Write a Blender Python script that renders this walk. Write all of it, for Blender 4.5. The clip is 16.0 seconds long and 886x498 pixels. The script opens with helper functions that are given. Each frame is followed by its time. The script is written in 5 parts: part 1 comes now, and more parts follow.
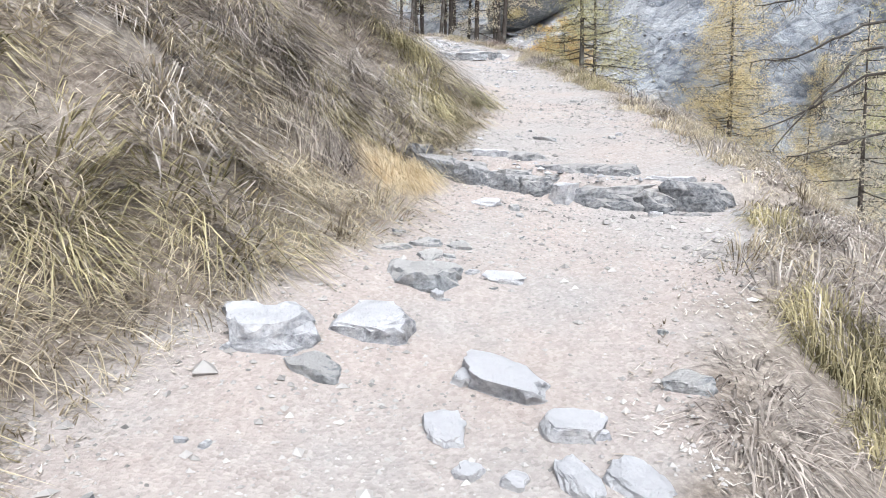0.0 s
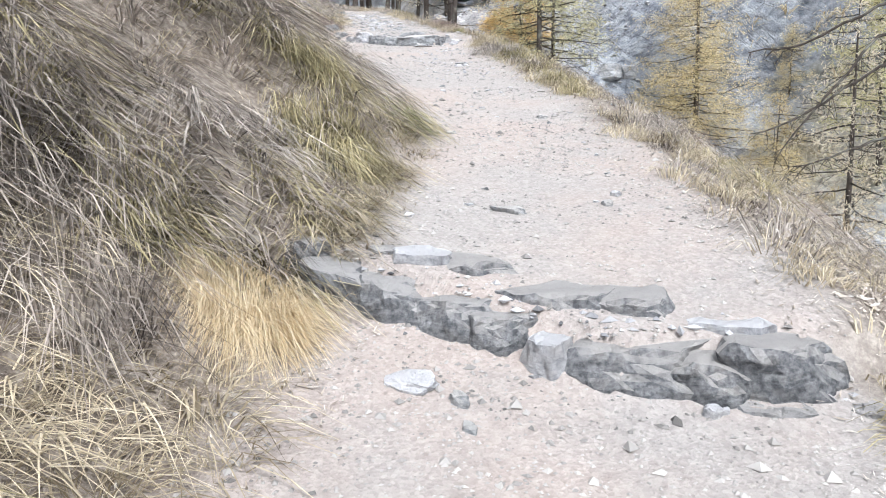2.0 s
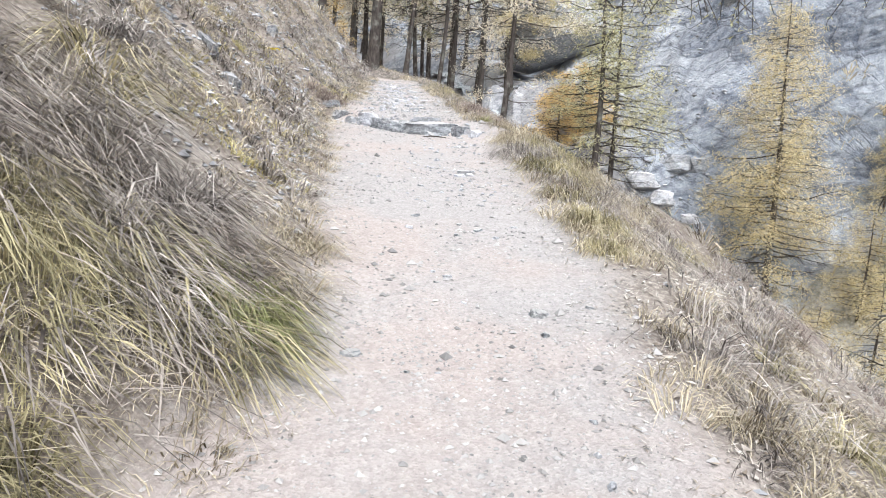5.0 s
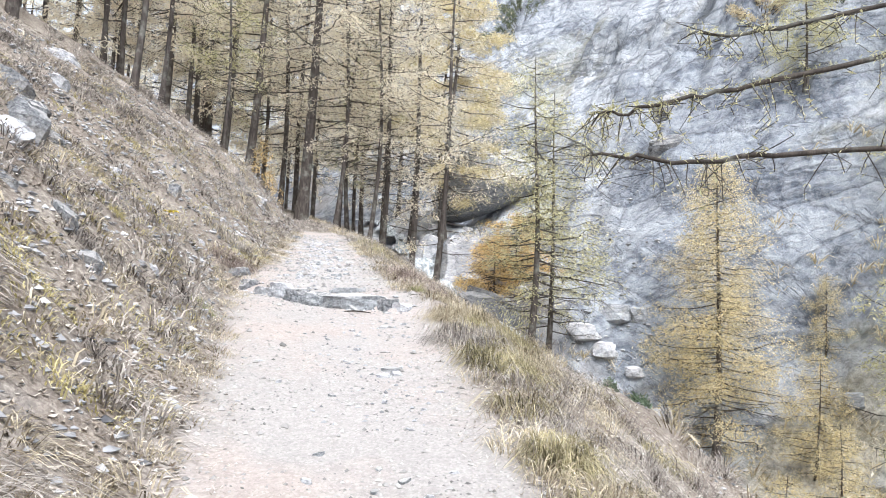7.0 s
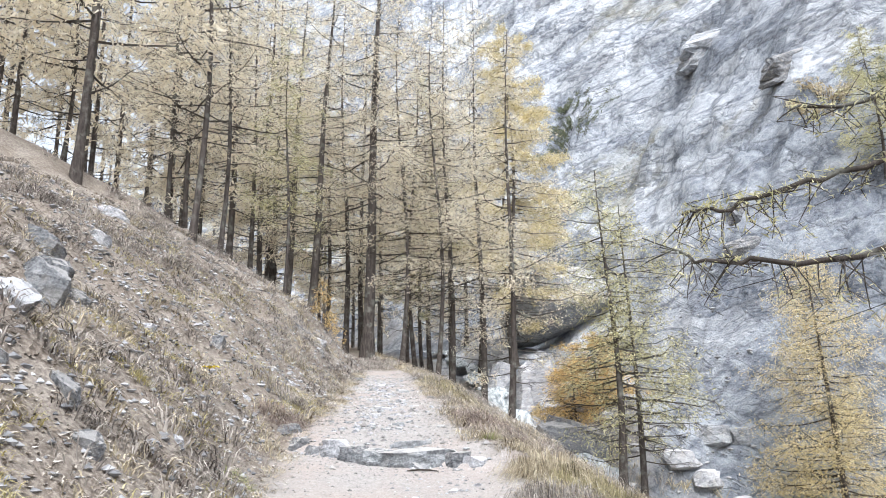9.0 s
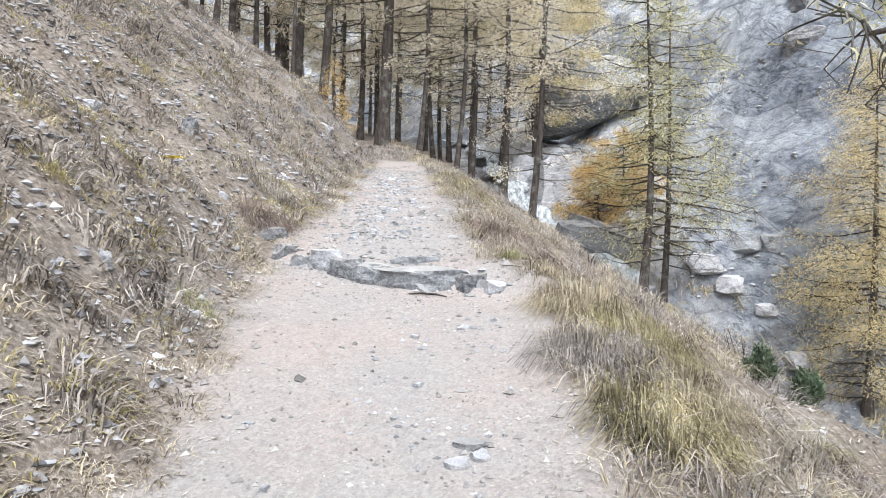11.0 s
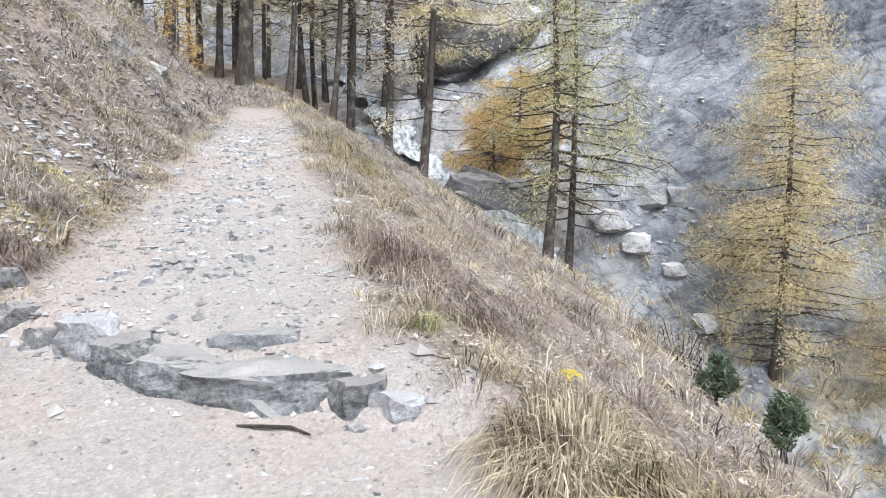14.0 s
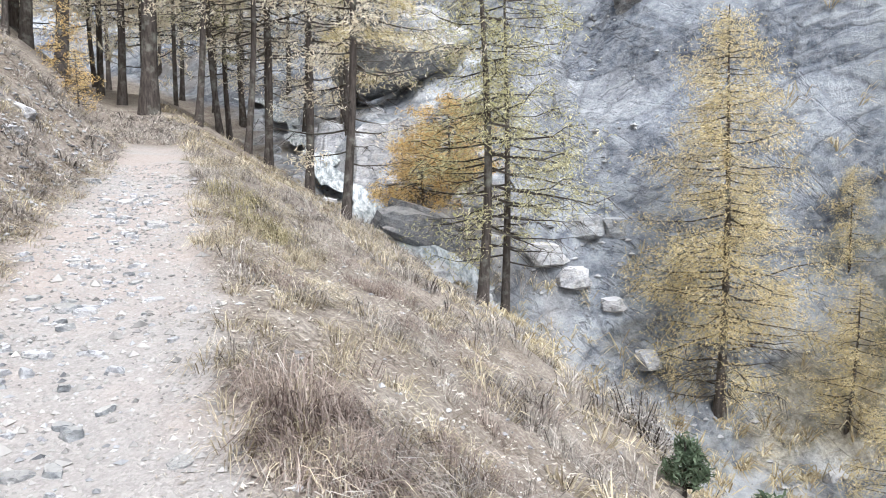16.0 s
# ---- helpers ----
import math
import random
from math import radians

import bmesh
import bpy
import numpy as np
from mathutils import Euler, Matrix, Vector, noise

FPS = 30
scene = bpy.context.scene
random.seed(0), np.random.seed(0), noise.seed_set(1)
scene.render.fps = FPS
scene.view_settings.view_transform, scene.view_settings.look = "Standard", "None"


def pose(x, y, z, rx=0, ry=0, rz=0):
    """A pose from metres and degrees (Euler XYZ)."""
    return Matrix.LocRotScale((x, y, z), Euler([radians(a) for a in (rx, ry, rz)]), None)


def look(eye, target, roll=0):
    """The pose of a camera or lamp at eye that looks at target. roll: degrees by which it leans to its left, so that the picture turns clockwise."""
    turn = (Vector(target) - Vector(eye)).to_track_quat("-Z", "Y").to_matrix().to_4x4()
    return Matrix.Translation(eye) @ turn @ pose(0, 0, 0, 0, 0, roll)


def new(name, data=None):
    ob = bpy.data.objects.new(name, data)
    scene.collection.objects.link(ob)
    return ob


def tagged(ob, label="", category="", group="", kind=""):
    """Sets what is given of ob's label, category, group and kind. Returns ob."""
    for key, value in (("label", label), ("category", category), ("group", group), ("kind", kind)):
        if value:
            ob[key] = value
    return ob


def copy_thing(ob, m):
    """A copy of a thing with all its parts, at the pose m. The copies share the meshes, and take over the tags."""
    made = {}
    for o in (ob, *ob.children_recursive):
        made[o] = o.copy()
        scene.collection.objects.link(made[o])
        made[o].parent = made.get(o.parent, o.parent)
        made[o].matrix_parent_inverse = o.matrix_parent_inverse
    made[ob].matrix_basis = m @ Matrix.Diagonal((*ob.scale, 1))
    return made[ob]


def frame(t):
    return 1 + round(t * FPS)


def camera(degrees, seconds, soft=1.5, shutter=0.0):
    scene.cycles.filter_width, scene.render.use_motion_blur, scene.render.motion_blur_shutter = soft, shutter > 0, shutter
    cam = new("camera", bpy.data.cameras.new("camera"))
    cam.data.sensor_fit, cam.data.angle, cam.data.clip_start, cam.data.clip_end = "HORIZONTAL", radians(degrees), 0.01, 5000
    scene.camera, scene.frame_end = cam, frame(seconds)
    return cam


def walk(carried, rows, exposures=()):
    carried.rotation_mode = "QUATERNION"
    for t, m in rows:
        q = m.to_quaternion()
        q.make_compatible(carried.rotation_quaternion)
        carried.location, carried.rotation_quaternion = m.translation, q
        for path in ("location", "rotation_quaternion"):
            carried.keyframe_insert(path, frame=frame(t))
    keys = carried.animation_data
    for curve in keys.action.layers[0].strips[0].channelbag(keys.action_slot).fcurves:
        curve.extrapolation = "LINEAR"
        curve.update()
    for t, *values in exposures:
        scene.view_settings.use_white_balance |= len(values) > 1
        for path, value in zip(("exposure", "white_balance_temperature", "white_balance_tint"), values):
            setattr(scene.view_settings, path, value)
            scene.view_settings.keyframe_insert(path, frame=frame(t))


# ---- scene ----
cam = camera(62.6, 16.0, soft=1.0)
EXPOSURES = [(0, 1.28, 6000, 8.5), (4, 1.28, 6000, 8.5), (7, 1.46, 6000, 8.5), (8.5, 1.36, 6000, 8.5), (9.5, 1.25, 6000, 8.5), (13, 1.18, 6000, 8.5), (16, 1.28, 6000, 8.5)]
PATH = [
    (0, (-0.088, 0.397, 1.050), (-0.054, 2.369, 0.723), -0.0),
    (0.5, (0.009, 0.960, 1.134), (0.151, 2.927, 0.799), 0.6),
    (1, (0.082, 1.482, 1.277), (0.124, 3.446, 0.902), 0.7),
    (1.5, (0.114, 1.999, 1.415), (0.247, 3.956, 1.025), -0.4),
    (2, (0.192, 2.446, 1.548), (0.337, 4.397, 1.134), -0.9),
    (2.5, (0.248, 2.866, 1.640), (0.377, 4.828, 1.275), -0.9),
    (3, (0.419, 3.348, 1.784), (0.655, 5.279, 1.318), -0.7),
    (3.5, (0.637, 3.799, 1.953), (0.850, 5.753, 1.582), 0.5),
    (3.7, (0.694, 3.990, 1.983), (0.807, 5.965, 1.687), 0.4),
    (5.8, (1.197, 5.878, 2.203), (1.180, 7.866, 1.986), 3.8),
    (6, (1.204, 6.019, 2.243), (1.214, 8.012, 2.080), 3.6),
    (6.5, (1.205, 6.382, 2.387), (1.245, 8.381, 2.374), 4.0),
    (7, (1.145, 6.603, 2.503), (1.289, 8.593, 2.640), 2.8),
    (7.5, (1.166, 6.753, 2.575), (1.304, 8.720, 2.909), 0.8),
    (8, (1.232, 6.980, 2.662), (1.270, 8.911, 3.184), 2.2),
    (8.5, (1.219, 7.262, 2.671), (1.192, 9.183, 3.227), 0.9),
    (9, (1.219, 7.609, 2.707), (1.173, 9.551, 3.182), -1.1),
    (9.5, (1.247, 8.016, 2.780), (1.059, 9.993, 3.015), -0.6),
    (10, (1.218, 8.406, 2.817), (0.998, 10.391, 2.919), 0.5),
    (10.2, (1.209, 8.541, 2.855), (1.051, 10.535, 2.878), 0.7),
    (12.3, (1.246, 10.256, 3.079), (1.161, 12.246, 2.891), 1.5),
    (12.5, (1.245, 10.439, 3.122), (1.116, 12.423, 2.903), 2.1),
    (13, (1.168, 10.915, 3.169), (1.150, 12.907, 2.984), 2.1),
    (13.5, (1.144, 11.380, 3.260), (1.267, 13.365, 3.047), 0.7),
    (14, (1.171, 11.859, 3.416), (1.392, 13.828, 3.147), 0.9),
    (14.5, (1.161, 12.262, 3.525), (1.570, 14.200, 3.245), 1.0),
    (15, (1.227, 12.597, 3.623), (1.683, 14.522, 3.331), -0.6),
    (15.5, (1.335, 12.904, 3.761), (1.744, 14.836, 3.445), -1.1),
    (16, (1.391, 13.139, 3.861), (1.800, 15.084, 3.633), 0.0),
]
walk(cam, [(t, look(eye, target, roll)) for t, eye, target, roll in PATH], EXPOSURES)

# ---- overcast daylight ----
SUN_UP, SUN_TURN = 52, 165
world = bpy.data.worlds.new("overcast_sky")
scene.world = world
world.use_nodes = True
nodes, links = world.node_tree.nodes, world.node_tree.links
sky = nodes.new("ShaderNodeTexSky")
sky.sky_type, sky.sun_disc = "NISHITA", False
sky.sun_elevation, sky.sun_rotation = radians(SUN_UP), radians(SUN_TURN)
sky.dust_density = 3.0
pale = nodes.new("ShaderNodeHueSaturation")
pale.inputs["Saturation"].default_value = 0.25
links.new(sky.outputs[0], pale.inputs["Color"])
links.new(pale.outputs[0], nodes["Background"].inputs[0])
nodes["Background"].inputs[1].default_value = 0.14
sun = new("sun", bpy.data.lights.new("sun", "SUN"))
sun.data.energy, sun.data.angle, sun.data.color = 1.5, radians(20), (1, 0.96, 0.9)
a, e = radians(SUN_TURN), radians(SUN_UP)
sun.matrix_world = look((math.sin(a) * math.cos(e) * 50, math.cos(a) * math.cos(e) * 50, math.sin(e) * 50), (0, 0, 0))


# ---- materials ----
class Paint:
    """A node material under construction."""

    def __init__(self, name, roughness=0.9):
        self.mat = bpy.data.materials.new(name)
        self.mat.use_nodes = True
        self.tree = self.mat.node_tree
        self.shader = self.tree.nodes["Principled BSDF"]
        self.shader.inputs["Roughness"].default_value = roughness
        self.shader.inputs["Specular IOR Level"].default_value = 0.25

    def add(self, kind, **inputs):
        node = self.tree.nodes.new("ShaderNode" + kind)
        for key, value in inputs.items():
            self.give(node.inputs[key.replace("_", " ")], value)
        return node

    def give(self, socket, value):
        if isinstance(value, bpy.types.NodeSocket):
            self.tree.links.new(value, socket)
        else:
            socket.default_value = value

    def where(self, scale=(1, 1, 1), turn=(0, 0, 0)):
        coords = self.add("TexCoord")
        mapping = self.add("Mapping", Vector=coords.outputs["Object"], Scale=scale, Rotation=[radians(v) for v in turn])
        return mapping.outputs[0]

    def along(self, turn, scale):
        """Coordinates turned first and stretched after, for layers that run aslant."""
        return self.add("Mapping", Vector=self.where((1, 1, 1), turn), Scale=scale).outputs[0]

    def noise(self, scale, detail=4.0, at=None, rough=0.6, twist=0.0):
        return self.add("TexNoise", Vector=at or self.where(), Scale=scale, Detail=detail, Roughness=rough, Distortion=twist).outputs[0]

    def ramp(self, value, *stops):
        node = self.add("ValToRGB", Fac=value)
        e = node.color_ramp.elements
        while len(e) < len(stops):
            e.new(0.5)
        for k, (at, colour) in enumerate(stops):
            e[k].position, e[k].color = at, (*colour, 1) if len(colour) == 3 else colour
        return node.outputs[0]

    def mix(self, a, b, share, how="MIX"):
        node = self.add("MixRGB", Fac=share, Color1=a, Color2=b)
        node.blend_type = how
        return node.outputs[0]

    def bump(self, height, depth, strength=1.0, under=None):
        node = self.add("Bump", Height=height, Distance=depth, Strength=strength)
        if under:
            self.give(node.inputs["Normal"], under)
        return node.outputs[0]

    def done(self, colour, normal=None, glow_through=0.0):
        self.give(self.shader.inputs["Base Color"], colour)
        if normal:
            self.give(self.shader.inputs["Normal"], normal)
        if glow_through:
            thin = self.add("BsdfTranslucent", Color=colour)
            both = self.add("MixShader", Fac=glow_through)
            self.tree.links.new(self.shader.outputs[0], both.inputs[1])
            self.tree.links.new(thin.outputs[0], both.inputs[2])
            self.tree.links.new(both.outputs[0], self.tree.nodes["Material Output"].inputs[0])
        return self.mat


def rgb(*v):
    return (*v, 1.0)


def ground_material():
    """Gravel path, straw-strewn soil and bare rock, shared out by the mesh's zones."""
    p = Paint("trail_ground", 0.95)
    zone = p.add("Attribute")
    zone.attribute_name = "zone"
    split = p.add("SeparateColor", Color=zone.outputs["Color"])
    mid, wide = p.noise(14, 6, rough=0.7), p.noise(0.8, 4)
    grit = p.add("TexVoronoi", Vector=p.where(), Scale=70.0)
    gravel = p.ramp(mid, (0.32, (0.19, 0.168, 0.153)), (0.5, (0.31, 0.275, 0.252)), (0.68, (0.41, 0.37, 0.345)))
    gravel = p.mix(gravel, p.ramp(wide, (0.40, (0.40, 0.32, 0.28)), (0.58, (0.34, 0.315, 0.30))), 0.6)
    gravel = p.mix(gravel, p.ramp(grit.outputs["Color"], (0.1, (0.19, 0.18, 0.18)), (0.6, (0.38, 0.365, 0.355)), (0.95, (0.52, 0.50, 0.48))), 0.3)
    gravel = p.mix(gravel, p.ramp(p.noise(45, 5, rough=0.8), (0.3, (0.2, 0.18, 0.17)), (0.42, (1, 1, 1))), 0.3, "MULTIPLY")
    straw = p.ramp(p.noise(26, 8, rough=0.75), (0.34, (0.045, 0.035, 0.027)), (0.48, (0.16, 0.13, 0.106)), (0.64, (0.40, 0.355, 0.30)))
    straw = p.mix(straw, p.ramp(p.noise(2.2, 3), (0.4, (0.20, 0.165, 0.14)), (0.65, (0.44, 0.40, 0.36))), 0.3)
    bed = lambda x, y, z: p.along((-15, 20, 0), (x, y, z))
    layers = p.noise(0.42, 10, bed(0.42, 0.42, 1.0), 0.64, 0.5)
    slab = p.ramp(layers, (0.38, (0.09, 0.105, 0.14)), (0.45, (0.35, 0.37, 0.405)), (0.51, (0.57, 0.585, 0.61)), (0.62, (0.76, 0.77, 0.79)))
    cells = p.mix(bed(0.42, 0.48, 1.15), p.noise(0.6, 5, rough=0.65), 0.35, "ADD")
    facets = p.add("TexVoronoi", Vector=cells, Scale=0.8)
    edges = p.add("TexVoronoi", Vector=cells, Scale=0.8)
    edges.feature = "DISTANCE_TO_EDGE"
    slab = p.mix(slab, p.ramp(facets.outputs["Color"], (0.2, (0.24, 0.27, 0.33)), (0.5, (0.54, 0.565, 0.60)), (0.8, (0.80, 0.81, 0.83))), 0.4)
    # dark partings along the beds, and joints across them
    parting = p.ramp(p.noise(0.5, 4, bed(0.3, 0.32, 1.1), 0.55, 0.3), (0.45, (1, 1, 1)), (0.495, (0.27, 0.29, 0.34)), (0.53, (1, 1, 1)))
    joint = p.ramp(p.noise(0.5, 6, p.along((0, -48, 20), (0.35, 0.6, 1.1)), 0.6, 0.6), (0.485, (1, 1, 1)), (0.5, (0.3, 0.31, 0.34)), (0.512, (1, 1, 1)))
    split_line = p.ramp(edges.outputs["Distance"], (0.0, (0.12, 0.13, 0.16)), (0.035, (0.6, 0.62, 0.65)), (0.09, (1, 1, 1)))
    crack = p.mix(p.mix(parting, joint, 0.8, "MULTIPLY"), split_line, 0.65, "MULTIPLY")
    slab = p.mix(slab, crack, 0.8, "MULTIPLY")
    broad = p.ramp(p.noise(0.09, 6, bed(0.5, 0.6, 1.2), 0.6, 0.5), (0.40, (0.40, 0.435, 0.49)), (0.52, (1, 1, 1)))
    slab = p.mix(slab, broad, 0.8, "MULTIPLY")
    slab = p.mix(slab, p.ramp(p.noise(3.2, 8, rough=0.75), (0.42, (0.14, 0.155, 0.19)), (0.58, (0.74, 0.75, 0.77))), 0.22)
    patch = p.ramp(p.noise(0.13, 9, bed(0.5, 0.8, 1.2), 0.7), (0.54, (0, 0, 0)), (0.62, (1, 1, 1)))
    slab = p.mix(slab, p.ramp(p.noise(1.4, 6), (0.35, (0.10, 0.11, 0.06)), (0.65, (0.36, 0.31, 0.19))), p.mix(rgb(0, 0, 0), patch, 0.5))
    colour = p.mix(straw, gravel, split.outputs[0])
    colour = p.mix(colour, slab, split.outputs[1])
    brush = p.ramp(p.noise(5, 8, rough=0.75), (0.36, (0.16, 0.13, 0.08)), (0.48, (0.50, 0.43, 0.30)), (0.6, (0.80, 0.73, 0.58)))
    colour = p.mix(colour, brush, split.outputs[2])
    low = p.bump(p.mix(p.mix(p.mix(layers, crack, 0.3), facets.outputs["Color"], 0.25), p.noise(1.6, 9, rough=0.75), 0.4), 0.7, 1.0)
    normal = p.bump(p.mix(grit.outputs["Distance"], p.noise(30, 8, rough=0.75), 0.7), 0.016, 0.8)
    near = p.add("MixRGB", Fac=split.outputs[1], Color1=normal, Color2=low).outputs[0]
    return p.done(colour, near)


def rock_material(name, dark, pale, tint, top_colour=(0.5, 0.48, 0.46)):
    p = Paint(name, 0.8)
    odd = p.add("ObjectInfo").outputs["Random"]
    layers = p.noise(4.0, 9, p.along((10, 8, 0), (1, 1, 2.6)), 0.72, 1.0)
    colour = p.ramp(layers, (0.36, dark), (0.5, tint), (0.63, pale))
    colour = p.mix(colour, p.ramp(p.noise(38, 4), (0.38, (0.10, 0.10, 0.11)), (0.62, (0.62, 0.62, 0.62))), 0.3)
    dust = p.ramp(p.noise(6, 5), (0.5, (0, 0, 0)), (0.66, (1, 1, 1)))
    colour = p.mix(colour, rgb(0.5, 0.46, 0.42), p.mix(rgb(0, 0, 0), dust, 0.4))
    # faces that point up are mixed towards the paler top colour
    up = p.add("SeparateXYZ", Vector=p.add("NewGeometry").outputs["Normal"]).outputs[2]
    upward = p.ramp(p.mix(up, p.noise(9, 5), 0.25), (0.56, (0, 0, 0)), (0.74, (0.85, 0.85, 0.85)))
    colour = p.mix(colour, rgb(*top_colour), upward)
    colour = p.mix(colour, rgb(0.30, 0.31, 0.33), p.mix(rgb(0, 0, 0), odd, 0.25))
    return p.done(colour, p.bump(p.noise(60, 6, rough=0.7), 0.012, 0.9, p.bump(layers, 0.05, 1.0)))


def blade_material(name, dark, mid, pale, glow=0.35):
    p = Paint(name, 0.75)
    odd = p.add("NewGeometry").outputs["Random Per Island"]
    colour = p.ramp(odd, (0.0, dark), (0.45, mid), (1.0, pale))
    colour = p.mix(colour, p.ramp(p.noise(3.0, 4), (0.38, dark), (0.62, pale)), 0.42)
    return p.done(colour, glow_through=glow)


def bark_material(name, dark, pale):
    p = Paint(name, 0.95)
    plates = p.noise(16, 6, p.where((1, 1, 0.22)), 0.65)
    colour = p.ramp(plates, (0.3, dark), (0.7, pale))
    colour = p.mix(colour, rgb(0.30, 0.31, 0.27), p.ramp(p.noise(3, 4), (0.52, (0, 0, 0)), (0.7, (0.5, 0.5, 0.5))))
    return p.done(colour, p.bump(plates, 0.03, 0.9))


def water_material():
    p = Paint("white_water", 0.25)
    foam = p.noise(3.0, 6, p.where((3, 0.8, 1)), 0.7)
    return p.done(p.ramp(foam, (0.4, (0.25, 0.28, 0.3)), (0.6, (0.72, 0.75, 0.77))), p.bump(foam, 0.1, 0.8))


GROUND = ground_material()
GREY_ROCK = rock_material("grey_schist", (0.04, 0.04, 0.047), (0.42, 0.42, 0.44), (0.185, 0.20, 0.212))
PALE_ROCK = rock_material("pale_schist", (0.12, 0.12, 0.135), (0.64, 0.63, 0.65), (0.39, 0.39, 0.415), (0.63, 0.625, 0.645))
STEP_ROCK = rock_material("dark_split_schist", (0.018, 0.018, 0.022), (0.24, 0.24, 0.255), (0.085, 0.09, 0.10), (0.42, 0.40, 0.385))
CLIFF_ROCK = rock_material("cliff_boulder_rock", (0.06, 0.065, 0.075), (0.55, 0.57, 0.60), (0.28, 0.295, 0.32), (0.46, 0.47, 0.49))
STRAW = blade_material("dry_straw_grass", (0.05, 0.036, 0.022), (0.33, 0.265, 0.17), (0.80, 0.71, 0.54), 0.25)
GREY_GRASS = blade_material("withered_grey_grass", (0.025, 0.02, 0.018), (0.20, 0.168, 0.148), (0.72, 0.66, 0.60), 0.2)
OLIVE_GRASS = blade_material("olive_green_grass", (0.03, 0.027, 0.014), (0.25, 0.215, 0.11), (0.66, 0.58, 0.36), 0.25)
GREEN_GRASS = blade_material("fresh_green_grass", (0.09, 0.11, 0.03), (0.30, 0.33, 0.12), (0.60, 0.60, 0.32))
GOLD_GRASS = blade_material("golden_fine_grass", (0.38, 0.28, 0.15), (0.66, 0.53, 0.34), (0.88, 0.79, 0.61))
RED_GRASS = blade_material("reddish_brown_grass", (0.04, 0.026, 0.023), (0.25, 0.185, 0.16), (0.58, 0.49, 0.43))
LEAF_LITTER = blade_material("leaf_litter", (0.09, 0.065, 0.045), (0.36, 0.29, 0.22), (0.76, 0.72, 0.66), 0.1)
BRUSH = blade_material("pale_ochre_brush", (0.24, 0.18, 0.10), (0.52, 0.43, 0.27), (0.80, 0.72, 0.52), 0.4)
DARK_GRASS = blade_material("dark_withered_grass", (0.03, 0.025, 0.023), (0.15, 0.125, 0.11), (0.60, 0.53, 0.47), 0.2)
MOSSY = blade_material("yellowish_mossy_grass", (0.22, 0.18, 0.06), (0.48, 0.41, 0.18), (0.72, 0.65, 0.38))
BARK = bark_material("larch_bark", (0.022, 0.018, 0.016), (0.11, 0.092, 0.083))
TWIG = bark_material("larch_twig_bark", (0.02, 0.017, 0.015), (0.08, 0.066, 0.056))
YELLOW = blade_material("yellow_larch_needles", (0.50, 0.41, 0.20), (0.73, 0.63, 0.37), (0.87, 0.80, 0.58), 0.5)
GOLDEN = blade_material("golden_larch_needles", (0.56, 0.45, 0.21), (0.77, 0.65, 0.37), (0.90, 0.80, 0.57), 0.55)
ORANGE = blade_material("orange_larch_needles", (0.58, 0.37, 0.12), (0.78, 0.56, 0.24), (0.86, 0.70, 0.40), 0.5)
OCHRE = blade_material("pale_ochre_larch_needles", (0.66, 0.57, 0.41), (0.82, 0.74, 0.58), (0.92, 0.87, 0.76), 0.6)
LIME = blade_material("yellow_green_larch_needles", (0.38, 0.36, 0.17), (0.62, 0.58, 0.32), (0.80, 0.76, 0.52), 0.5)
PINE = blade_material("dark_green_pine_needles", (0.05, 0.075, 0.045), (0.11, 0.15, 0.09), (0.21, 0.26, 0.17), 0.3)
WATER = water_material()
# ---- the lie of the land ----
PATH_Y = (-6.1, 0.29, 2.63, 3.65, 6.09, 8.43, 10.97, 16.87, 18.7, 20.12, 24.39, 26.41, 30.46, 40.61, 60.99, 91.61, 203.31)
PATH_Z = (-1.02, -0.09, 0.29, 0.50, 0.93, 1.31, 1.74, 2.81, 3.11, 3.3, 3.95, 4.14, 4.62, 6.23, 10.25, 16.86, 34.15)
LEFT_Y = (-6.1, -0.01, 2.33, 3.14, 4.06, 4.67, 6.3, 7.31, 9.04, 10.16, 11.48, 12.9, 14.53, 15.76, 17.79, 19.31, 22.35, 25.4, 28.2, 40.61, 60.99, 203.31)
LEFT_X = (-1.4, -1.35, -1.2, -0.9, -0.45, -0.2, 0.12, 0.38, 0.36, 0.2, -0.03, -0.23, -0.55, -0.6, -0.52, -0.7, -0.95, -1.05, -1.7, -5, -22, -120)
RIGHT_Y = (-6.1, 0.5, 2.02, 2.84, 3.35, 4.31, 6.4, 9.34, 11.58, 14.53, 15.25, 15.86, 17.38, 20.12, 23.98, 26.41, 30.46, 40.61, 60.99, 203.31)
RIGHT_X = (0.2, 0.4, 0.56, 0.94, 1.2, 1.8, 1.92, 2.02, 1.8, 1.7, 1.27, 1.14, 0.97, 0.6, 0.05, -0.3, -1, -3.2, -20, -118)
GULLY_Y = (-40.98, -0.55, 9.66, 17.83, 23, 26, 28.5, 29.8, 31, 34, 38, 44, 50.5, 60.8, 81.3, 122.4, 204)
GULLY_X = (34, 20, 15, 12, 9.6, 8.3, 7.0, 5.6, 4.6, 3.6, 2.7, 1.8, 0.5, -7, -26, -62, -102)
GULLY_Z = (-16, -12, -9.5, -7.3, -5, -3.8, -2.1, 0.5, 1.3, 2.1, 3.4, 4.9, 6.5, 9, 14.5, 26, 44.5)


def lattice(x, y, seed):
    n = np.sin(x * 127.1 + y * 311.7 + seed * 74.7) * 43758.5453
    return n - np.floor(n)


